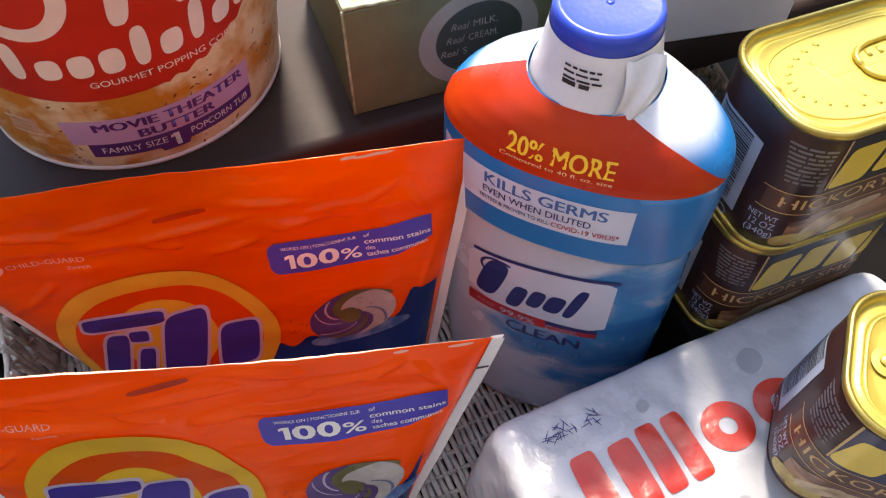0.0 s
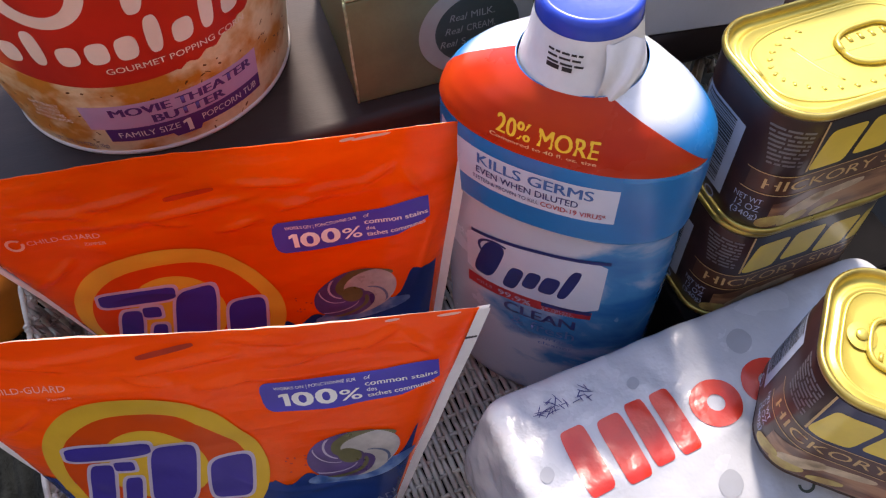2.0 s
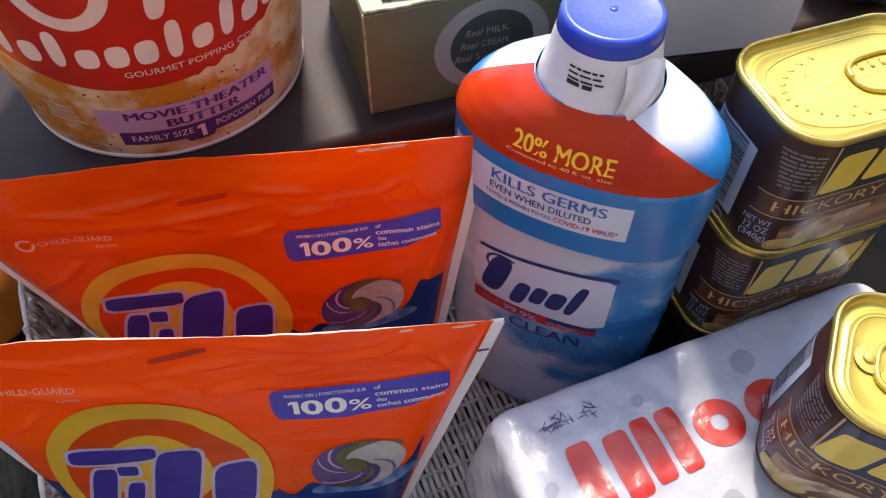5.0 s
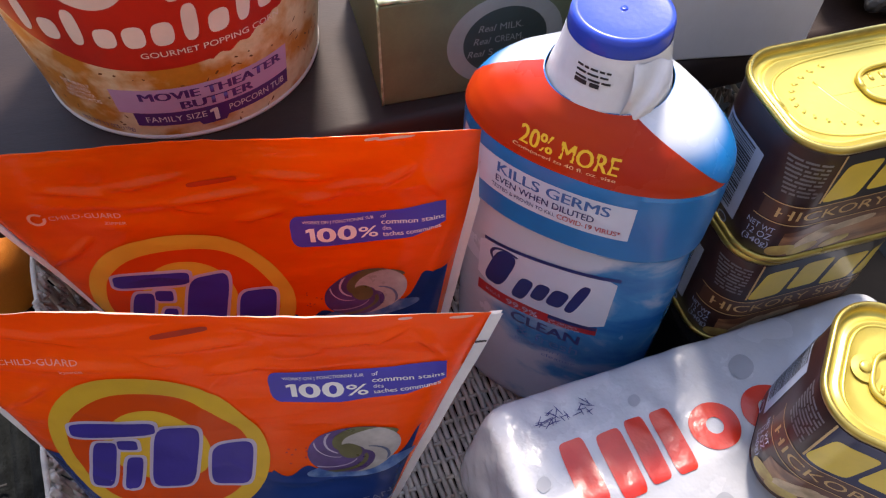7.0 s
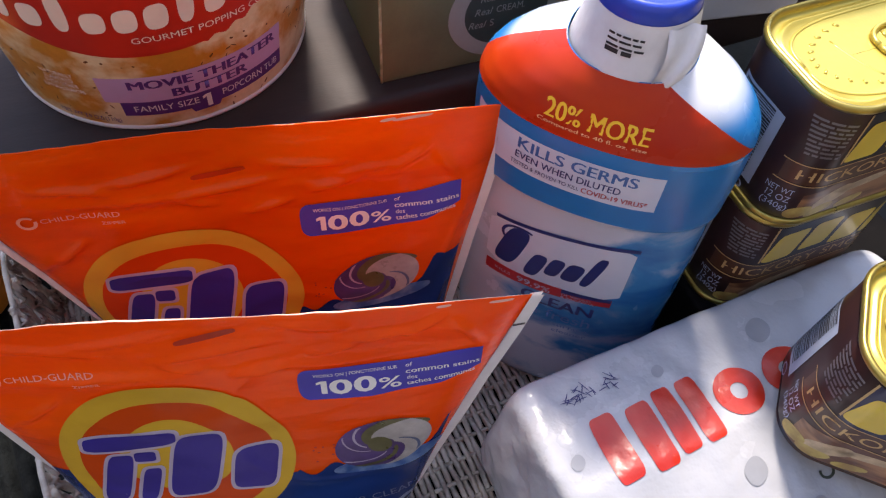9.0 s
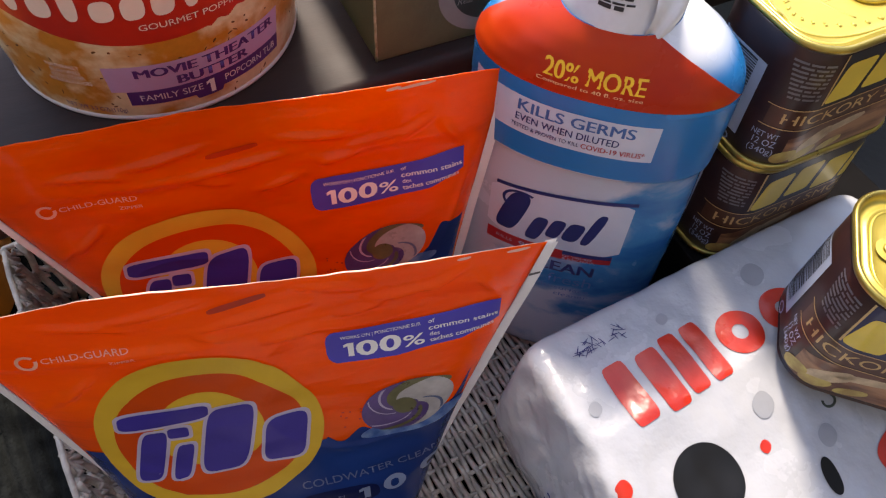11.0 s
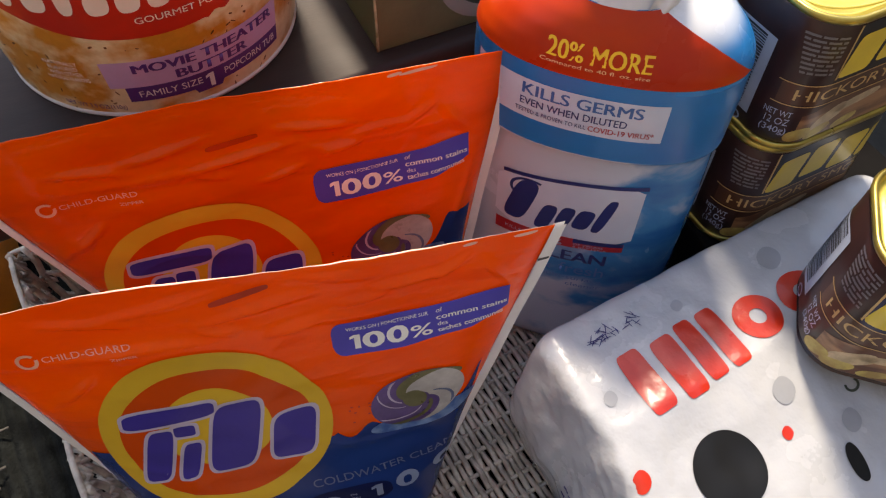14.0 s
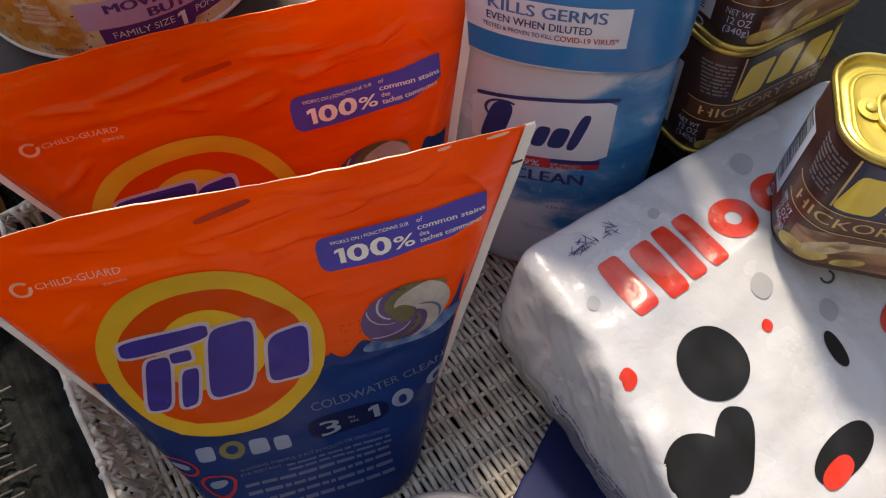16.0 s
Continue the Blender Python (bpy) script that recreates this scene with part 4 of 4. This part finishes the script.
    dec("small_print", joined(*[lines_of_bars(-0.0600 + 0.0006 * q, -0.040, 0.0700 - q * 0.0026, 0.0013, 1, 1, 20 + q) for q in range(9)]), M_SMALL, 0.0006, "unreadable grey small print")
    label_ob = dec("barcode_label", quad([(-0.104, 0.0120), (-0.0705, 0.0120), (-0.0705, 0.0590), (-0.104, 0.0590)], 10, 4), M_BARC, 0.0006, "pale blue barcode label")
    rnd = random.Random(9)
    bars, z = [], 0.0150
    while z < 0.0565:
        h = rnd.choice((0.0005, 0.0008, 0.0012))
        bars.append(quad([(-0.101, z), (-0.0765, z), (-0.0765, z + h), (-0.101, z + h)], 8, 1))
        z += h + rnd.choice((0.0005, 0.0008, 0.0011))
    tagged(dec("barcode", joined(*bars), M_DARKP, 0.0009, "black barcode bars"), kind="stuff")
    dec("maker_mark", annulus(-0.0780, 0.0065, 0.0030, 0.0018, 0.0040, 0.0028), M_PALEP, 0.0007, "pale oval mark")
    return c


def shifted(bm, x, y):
    bmesh.ops.translate(bm, verts=bm.verts, vec=(x, y, 0))
    return bm


def build_cans():
    bx = thing("black_box", frame_at(0.1972, 0.2793, -0.0125, (0.927, 0.375)), "plain matt black box under the stacked cans", "box")
    # extended back past the cans so that the gap behind them stays dark
    part("box_body", shifted(rounded_box(0.150, 0.128, 0.0985, 0.002), 0.020, 0.028), M_BLACKBOX, bx, smooth=False)
    part("box_lid", mapped(grid(2, 2, lambda a, q: (-0.053 + 0.146 * a, -0.034 + 0.124 * q, 0.0987)), lambda x, y, z: (x, y, z)), M_BLACKBOX, bx)
    for k, z in enumerate((0.0870, 0.1690)):
        build_can(frame_at(0.1972 - 0.0015 * (k == 0), 0.2793 + 0.001 * (k == 0), z, (0.927, 0.375)),
                  ("dark brown oblong meat can on a black box", "dark brown oblong meat can with gold lid atop another")[k], M_CANP, -1, (0.0, 0.006)[k])
    build_can(frame_at(0.2210, 0.1533, 0.1165, (0.94, -0.342)) @ pose(0, 0, 0, 0, 4, 0), "dark brown oblong meat can standing on the white pack", M_CANNAVY, 1, -0.004, False)


# ---- white pack ----
PA, PB, PC, PN = 0.1275, 0.116, 0.0575, 20.0
PCX, PCY, PCZ = 0.2175, 0.022, 0.0475


def pack_lift(x, y, top):
    """The slope and the wrinkles of the pack's film."""
    ramp = 0.30 * max(-0.09, min(0.050, y - 0.002)) - 0.004
    w = 0.0022 * nz(x, y * 1.6, 0.7, 22) + 0.0012 * nz(x * 1.5, y, 4.7, 55)
    end = max(0.0, (-(x + PA) + 0.05) / 0.05)
    w += 0.0026 * end * nz(x * 0.6, y * 1.4, 1.1, 34)
    return ramp * top + w


def pack_top(u, v, off=0.0):
    x, y = u - PCX, v - PCY
    xo = x
    for _ in range(8):               # back from the drawn-in place to the plain form
        e = min(1.0, max(0.0, -x / PA))
        x = xo - lean(y) * e ** 3 - end_fold(y, PC) * e ** 8
    q = max(0.0, 1 - abs(x / PA) ** PN - abs(y / PB) ** PN)
    z = PC * q ** (1 / PN)
    return xo, y, PCZ + z + pack_lift(x, y, 0.5 + 0.5 * z / PC) + off + 0.0115


def lean(y):
    """How far the end draws in towards top and bottom, along the pack's width."""
    return max(0.004, min(0.015, 0.006 + 0.14 * (y + 0.016)))


def end_fold(y, z):
    """Creases that run down the pack's end."""
    return 0.0034 * abs(nz(y + 0.7 * z, z * 0.4, 3.3, 40)) + 0.0016 * abs(nz(y - 0.8 * z, z * 0.6, 8.1, 90)) + 0.0014 * nz(y, z, 5.5, 30)


def build_pack():
    p = thing("nappy_pack", frame_at(PCX * 0.909 - PCY * 0.418, PCX * 0.418 + PCY * 0.909, -0.0115, BEX), "white plastic-wrapped pack with red blocks and printed shapes", "pack")
    bm = bmesh.new()
    bmesh.ops.create_cube(bm, size=2.0)
    bmesh.ops.subdivide_edges(bm, edges=bm.edges[:], cuts=88, use_grid_fill=True)
    for vt in bm.verts:
        x, y, z = vt.co
        k = (abs(x) ** PN + abs(y) ** PN + abs(z) ** PN) ** (-1 / PN)
        X, Y, Z = x * k * PA, y * k * PB, z * k * PC
        t = max(0.0, 0.5 + 0.5 * Z / PC) if Z > 0 else 0.5 + 0.5 * Z / PC
        fold = end_fold(Y, Z) * max(0.0, -X / PA) ** 8
        vt.co = (X + fold + lean(Y) * max(0.0, -X / PA) ** 3 * abs(Z / PC) ** 1.3, Y, max(0.0, PCZ + Z + pack_lift(X, Y, t) * (1 if Z > -0.04 else 0.1) + 0.0115))
    film = part("film", bm, M_PACK, p, "crinkled white film")

    def dec(name, m, material, off=0.0006, label=""):
        return part(name, mapped(m, lambda u, v: pack_top(u, v, off * 0.9)), material, film, label)
    for u, v, w, h in ((0.1390, 0.0880, 0.0140, 0.0350), (0.1585, 0.0865, 0.0140, 0.0345), (0.1740, 0.0890, 0.0115, 0.0345), (0.1885, 0.0890, 0.0115, 0.0345)):
        dec("name_bar", slab(u, v, w, h, 0.05, 3, 7, 16), M_PRED, 0.0006, "plain glossy red bar")
    for u, v in ((0.2125, 0.0890), (0.2430, 0.0890), (0.2730, 0.0885)):
        dec("name_ring", annulus(u, v, 0.0045, 0.0045, 0.0135, 0.0128, 48, 6), M_PRED, 0.0006, "plain glossy red ring")
    dec("round_shape", annulus(0.1505, 0.0350, 0.00001, 0.00001, 0.0185, 0.0178, rings=8), M_PBLACK, 0.0006, "plain black round print")
    dec("round_shape", annulus(0.1125, 0.0000, 0.00001, 0.00001, 0.0178, 0.0165, rings=8), M_PBLACK, 0.0006, "plain black round print")
    dec("oval_shape", slab(0.2105, 0.0085, 0.0090, 0.018, 0.2, 10, 2.2), M_PBLACK, 0.0006, "plain black oval print")
    dec("black_field", slab(0.1330, -0.0010, 0.020, 0.040, 0.1, -38, 2.6, rings=8), M_PBLACK, 0.0005, "plain black print")
    dec("black_field", slab(0.1790, -0.0300, 0.040, 0.018, 0.0, 8, 2.2), M_PBLACK, 0.0005, "plain black print")
    dec("red_spot", slab(0.1700, -0.0350, 0.020, 0.010, 0.1, 8, 2.3), M_PRED, 0.0008, "plain red spot")
    for u, v, r, mt in ((0.1089, 0.0501, 0.0052, M_PRED), (0.1869, 0.0352, 0.0034, M_PRED), (0.1180, 0.0889, 0.0040, M_PGREY), (0.1980, 0.0521, 0.0068, M_PGREY), (0.2208, 0.0251, 0.0060, M_PGREY), (0.1802, 0.1150, 0.0036, M_PGREY), (0.2433, 0.1140, 0.0075, M_PGREY)):
        dec("spot", slab(u, v, r * 1.9, r * 1.7, 0.1, 25, 2.3), mt, 0.0006, "small plain printed spot")
    dec("red_edge_print", slab(0.252, 0.004, 0.024, 0.016, 0.2, 20, 3), M_PRED, 0.0006, "plain red printed block")
    dec("green_mark", annulus(0.233, 0.0385, 0.0028, 0.0022, 0.0042, 0.0036, start=150, end=400), M_GREEND, 0.0006, "dark green curl")
    strokes, rnd = [], random.Random(4)
    for k in range(34):
        u, v, t = 0.128 + 0.031 * rnd.random(), 0.1165 + 0.0065 * rnd.random(), rnd.uniform(0, 180)
        strokes.append(slab(u, v, rnd.uniform(0.003, 0.008), 0.0005, 0, t, 2, 10, 2))
    dec("scribble", joined(*strokes), M_PNAVY, 0.0007, "navy scribbled pen print")
    # small print on the end of the pack
    rows = joined(*[lines_of_bars(-0.055, 0.030 - 0.004 * q, 0.066 - 0.0042 * q, 0.0012, 1, 1, 40 + q) for q in range(8)])

    def end(u, v, off=0.0008):
        y, z = -u, v - 0.0115
        zz = (z - PCZ) / PC
        q = max(0.0, 1 - abs(y / PB) ** PN - abs(zz) ** PN)
        x = -PA * q ** (1 / PN)
        return x + end_fold(y, z - PCZ) + lean(y) * abs(zz) ** 1.3 - off - 0.0016, y, z + pack_lift(x, y, 0.5 + 0.5 * zz) + 0.0115
    part("small_print", mapped(rows, end), M_PNAVY, film, "unreadable navy small print")


# ---- popcorn tub ----
TUB = (-0.154, 0.352)


def tub_r(z):
    return 0.0775 + 0.125 * z


def tub_at(t, z, off=0.0):
    """t: degrees round from the front (towards the camera), to the right."""
    r = tub_r(z) + off
    w = radians(t)
    return r * math.sin(w), -r * math.cos(w), z


def annulus_t(t, z, a0, b0, a1, b1, k):
    m = annulus(0, 0, a0, b0, a1, b1)
    return [(t + x / k, z + y) for x, y in m[0]], m[1]


def build_tub():
    b = thing("popcorn_tub", pose(TUB[0], TUB[1], TABLE_Z, 0, 0, 0), "round popcorn tub with a red label and popcorn print", "tub")
    body = part("wall", grid(120, 24, lambda a, c: tub_at(a * 360, 0.003 + 0.137 * c), close_u=True), M_CORN, b, "popcorn-printed card wall")
    part("bottom_edge", grid(120, 4, lambda a, c: tub_at(a * 360, 0.0034 * c, 0.0010 * math.sin(c * 3.14)), close_u=True), M_TUBRIM, b, "white card bottom edge")
    part("bottom", grid(60, 1, lambda a, c: tuple(q * c for q in tub_at(a * 360, 0.0)[:2]) + (0.001,), close_u=True), M_TUBRIM, b)
    lid = part("lid", grid(120, 4, lambda a, c: (lambda p: (p[0], p[1], p[2]))(tub_at(a * 360, 0.136 + 0.010 * min(1, c * 2), 0.003) if c <= 0.5 else tuple(q * (2 - 2 * c) for q in tub_at(a * 360, 0.146, 0.003)[:2]) + (0.146,)), close_u=True), M_TUBRIM, b, "white plastic lid")

    def dec(name, m, material, off=0.0004, label=""):
        return part(name, mapped(m, lambda t, z, w=0.0: tub_at(t, z, off * 0.5 + w)), material, body, label)
    K = 0.0793 * math.pi / 180       # metres for each degree

    def wtext(text, t, z, h, w, **k):
        m = words(text, 0, 0, h, w, align="CENTER", **k)
        return [(t + v[0] / K, z + v[1], *v[2:]) for v in m[0]], m[1]

    def sl(t, z, w, h, *a):
        m = slab(0, 0, w, h, *a)
        return [(t + x / K, z + y) for x, y in m[0]], m[1]
    T = POP
    dec("red_field", area(lambda t: T["red_z"] + 0.055 * abs((t - T["mid"]) / 75) ** 2.4 + 0.0012 * math.sin(t * 0.9) * (t > T["mid"] + 15), lambda t: 0.135, T["mid"] - 78, T["mid"] + 72, 120, 14), M_CORNRED, 0.0004, "red label field")
    def wave(t):
        return T["red_z"] + 0.0165 + 0.0045 * ((t - T["mid"]) / 45) ** 2
    for k in range(11):              # plain rounded shapes in a wavy row
        t = T["mid"] - 40 + 8.6 * k
        tall = k in (0, 2, 6, 8)
        h = 0.0215 if tall else 0.0120 + 0.0010 * (k % 3)
        dec("name_shape", sl(t, wave(t) + h / 2 - 0.001, 0.0066 if tall else 0.0094, h, 0.12, 4, 2.8), M_CREAM, 0.0008 + 0.0001 * (k % 2), "plain cream rounded shape")
    dec("name_ring", annulus_t(T["mid"] - 14, T["red_z"] + 0.062, 0.0120, 0.0160, 0.0185, 0.0230, K), M_CREAM, 0.0008, "plain cream ring")
    for t, h, w in ((10, 0.026, 0.008), (28, 0.026, 0.009), (44, 0.03, 0.007)):
        dec("name_stroke", sl(T["mid"] + t, T["red_z"] + 0.040 + h / 2, w, h, 0.15, 0, 3), M_CREAM, 0.0008, "plain cream stroke")
    dec("kind_lettering", wtext("GOURMET POPPING CORN", T["mid"] + 18, T["red_z"] + 0.0085, 0.0035, 0.066), M_CREAM, 0.0008)
    a, e = T["t0"], T["t1"]
    dec("flavour_panel", area(lambda t: T["z1"], lambda t: T["z2"], a, e, 60, 4), M_LILAC, 0.0005, "lilac flavour panel")
    dec("size_panel", area(lambda t: T["z0"] + (0.0 if abs(t - (a + e) / 2) > 5 else -0.0030), lambda t: T["z1"], a + 5, e, 60, 3), M_PLUM, 0.0005, "plum size band")
    m = (a + e) / 2 + 3
    wd = (e - a) * K
    h = T["z2"] - T["z1"]
    dec("flavour_lettering", joined(wtext("MOVIE THEATER", m, T["z1"] + h * 0.54, h * 0.32, wd * 0.80, bold=0.034), wtext("BUTTER", m, T["z1"] + h * 0.10, h * 0.32, wd * 0.40, bold=0.034)), M_PLUM, 0.0009)
    hb = T["z1"] - T["z0"]
    dec("size_lettering", joined(wtext("FAMILY SIZE", m - (e - a) * 0.245, T["z0"] + hb * 0.3, hb * 0.42, wd * 0.33), wtext("POPCORN TUB", m + (e - a) * 0.235, T["z0"] + hb * 0.3, hb * 0.42, wd * 0.37)), M_WHITEP, 0.0009)
    one = numeral_one(-0.0010, 0, hb * 0.9)
    dec("size_numeral", ([(m - 2 + x / K, T["z0"] - 0.0012 + y) for x, y in one[0]], one[1]), M_WHITEP, 0.0009, "white numeral one")
    dec("side_lettering", joined(*[wtext(s, a - 13, T["z2"] - 0.0025 - 0.0036 * i, 0.0026, w) for i, (s, w) in enumerate((("NATURALLY", 0.0165), ("FLAVORED", 0.0145), ("WITH OTHER", 0.017), ("NATURAL FLAVORS", 0.021)))]), M_WHITEP, 0.0006)
    dec("weight_lettering", wtext("NET WT 3.9 OZ (110g)", a - 9, 0.0065, 0.0030, 0.032), M_PLUM, 0.0006)
    rnd = random.Random(6)
    flecks = [sl(rnd.uniform(T["mid"] - 85, T["mid"] + 85), 0.004 + 0.046 * rnd.random(), rnd.uniform(0.0006, 0.0036), rnd.uniform(0.0005, 0.0014), 0, rnd.uniform(0, 180), 2.2, 4) for _ in range(110)]
    tagged(dec("kernel_flecks", joined(*flecks), M_KERNEL, 0.0003, "brown flecks of pictured kernels"), kind="stuff")


# ---- cartons ----
def build_green_box():
    L, D, H = 0.150, 0.105, 0.066
    b = thing("green_carton", frame_at(-0.031, 0.313, TABLE_Z, (0.937, 0.35)), "small olive green dairy dessert carton with a pale top", "carton")
    bm = rounded_box(L, D, H, 0.0012)
    bmesh.ops.translate(bm, verts=bm.verts, vec=(L / 2, D / 2, 0))
    body = part("body", bm, M_GREEN, b, smooth=False)
    part("top_flap", grid(20, 12, lambda a, c: (0.001 + (L - 0.002) * a, 0.001 + (D - 0.002) * c, H + 0.0012 + 0.0012 * nz(a * L, c * D, 0, 60))), M_FOIL, b, "pale shiny printed top flap")
    # the highlights along two folds, put in as thin pale strands
    part("flap_edge_highlight", tube([(0.001 + (L - 0.002) * k / 20, 0.0005, H + 0.0012 + 0.0005 * math.sin(k * 1.9)) for k in range(21)], 0.0010, 6), M_FOIL, b, "front fold with its highlight as pale colour")
    part("corner_fold_highlight", tube([(0.0004, 0.0004, H * k / 12 + 0.0004) for k in range(13)], 0.0008, 6), M_FOIL, b, "corner fold with its highlight as pale colour")

    def dec(name, m, material, off=0.0004, label=""):
        return part(name, mapped(m, lambda u, v, w=0.0: (u, -off * 0.5 - w, v)), material, body, label)
    dec("ring_print", annulus(0.0690, 0.0330, 0.0235, 0.0215, 0.0325, 0.0295), M_GREYRING, 0.0004, "pale grey ring")
    dec("disc_print", annulus(0.0690, 0.0330, 0.00001, 0.00001, 0.0235, 0.0215), M_GREEND, 0.0004, "dark green disc")
    dec("disc_lettering", joined(words("Real", 0.0535, 0.0405, 0.0042, 0.010, shear=0.3), words("MILK.", 0.0655, 0.0405, 0.0042, 0.013), words("Real", 0.0510, 0.0325, 0.0042, 0.010, shear=0.3), words("CREAM.", 0.0630, 0.0325, 0.0042, 0.016), words("Real", 0.0480, 0.0245, 0.0042, 0.010, shear=0.3), words("S", 0.0600, 0.0245, 0.0042)), M_GREYRING, 0.0008)
    part("top_print", mapped(lines_of_bars(0.012, 0.075, 0.020, 0.008, 0.014, 2, 3), lambda u, v: (u, v, H + 0.0032)), M_GREEN, body, "green printed bars")


def build_white_box():
    L, D, H = 0.160, 0.10, 0.19
    b = thing("white_carton", frame_at(0.211, 0.3865, TABLE_Z, (0.977, 0.213)), "tall plain white cardboard carton on the table", "carton")
    bm = rounded_box(L, D, H, 0.0015)
    bmesh.ops.translate(bm, verts=bm.verts, vec=(-L / 2, D / 2, 0))
    part("body", bm, M_CARTON, b, smooth=False)
    part("top_flap", mapped(grid(2, 2, lambda a, c: (-L + 0.002 + (L - 0.004) * a, 0.002 + (D - 0.004) * c, H + 0.0008)), lambda x, y, z: (x, y, z)), M_CARTON, b, smooth=False)


# ---- soft and loose things ----
def blob(a, b, c, p, amp, s, cuts=26, flat=None, seed=0.0):
    bm = bmesh.new()
    bmesh.ops.create_cube(bm, size=2.0)
    bmesh.ops.subdivide_edges(bm, edges=bm.edges[:], cuts=cuts, use_grid_fill=True)
    for v in bm.verts:
        x, y, z = v.co
        k = (abs(x) ** p + abs(y) ** p + abs(z) ** p) ** (-1 / p)
        q = Vector((x * k * a, y * k * b, z * k * c))
        d = 1 + amp * nz(q.x + seed, q.y, q.z, s) + amp * 0.5 * nz(q.x, q.y + seed, q.z, s * 2.7)
        v.co = (q.x * d, q.y * d, max(0.0, q.z * d + c))
    return bm


def build_soft():
    bag = thing("leather_bag", frame_at(0.325, 0.475, TABLE_Z, (0.9, 0.3)), "crumpled black leather bag on the table", "bag")
    bm = blob(0.095, 0.05, 0.035, 2.6, 0.32, 26, 40)
    part("bag_body", bm, M_LEATHER, bag)
    part("strap", tube([(-0.09 + 0.18 * k / 30, -0.045 + 0.018 * math.sin(k * 0.35), 0.062 + 0.012 * math.sin(k * 0.2)) for k in range(31)], 0.006, 8), M_LEATHER, bag)
    bl = thing("knit_blanket", pose(-0.42, 0.10, -0.031, 0, 0, 25), "charcoal ribbed knit blanket with a grey fringe on the floor", "blanket")

    def rib(a, c):
        x, y = -0.30 + 0.56 * a, -0.35 + 0.62 * c
        return x, y, 0.006 + 0.0046 * abs(math.sin(x * 270 + 2.0 * nz(x, y, 3, 7))) + 0.004 * nz(x, y, 0, 9)
    part("knit", grid(420, 60, rib), M_KNIT, bl)
    rnd = random.Random(11)
    strands = []
    for k in range(170):
        y = -0.33 + 0.58 * k / 170
        x0 = 0.075 + 0.006 * rnd.random()
        ln = rnd.uniform(0.05, 0.085)
        dy = rnd.uniform(-0.008, 0.008)
        strands.append(tube([(x0 + ln * q / 5, y + dy * q / 5, 0.0135 + 0.003 * rnd.random() + 0.002 * math.sin(q)) for q in range(6)], 0.0011, 4))
    tagged(part("fringe", joined(*strands), M_FRINGE, bl, "loose grey fringe"), kind="stuff")
    cu = thing("orange_cushion", frame_at(-0.386, 0.345, -0.031, BEX), "smooth orange cloth cushion beside the basket", "cushion")
    part("cover", blob(0.072, 0.112, 0.045, 4.0, 0.04, 10, 24), M_CUSHION, cu)
    nb = thing("navy_packet", frame_at(0.075, 0.035, -0.0125, (0.8, -0.6)), "flat navy blue film packet lying in the basket", "packet")
    part("film", blob(0.065, 0.075, 0.006, 9.0, 0.03, 30, 30), M_NAVYBAG, nb)
    part("seam", tube([(-0.062, -0.068 + 0.136 * k / 20, 0.007) for k in range(21)], 0.0012, 6), M_NAVYBAG, nb)
    jar = thing("grey_lidded_jar", pose(-0.022, 0.018, -0.0125, 0, 0, 0), "round jar with a grey plastic lid in the basket", "jar")
    R = 0.049

    def turned(pr, seg=72):
        return grid(seg, len(pr) - 1, lambda a, c: (pr[round(c * (len(pr) - 1))][0] * math.cos(a * 2 * math.pi), pr[round(c * (len(pr) - 1))][0] * math.sin(a * 2 * math.pi), pr[round(c * (len(pr) - 1))][1]), close_u=True)
    part("jar_body", turned([(0.001, 0.0), (R - 0.004, 0.0), (R - 0.002, 0.003), (R - 0.002, 0.058)]), M_NAVYBAG, jar)
    part("jar_lid", turned([(R, 0.056), (R + 0.001, 0.059), (R + 0.001, 0.071), (R - 0.001, 0.0735), (R - 0.004, 0.074), (R - 0.006, 0.0725), (R - 0.008, 0.0715), (0.001, 0.0715)]), M_GREYLID, jar, "grey ribbed plastic lid")


POP = dict(mid=18.0, red_z=0.0525, t0=-4.5, t1=62.5, z0=0.0115, z1=0.0215, z2=0.0390)

build_ground()
build_light_walls()
build_table()
build_pouches()
build_bottle()
build_cans()
build_pack()
build_tub()
build_green_box()
build_white_box()
build_soft()
build_basket()
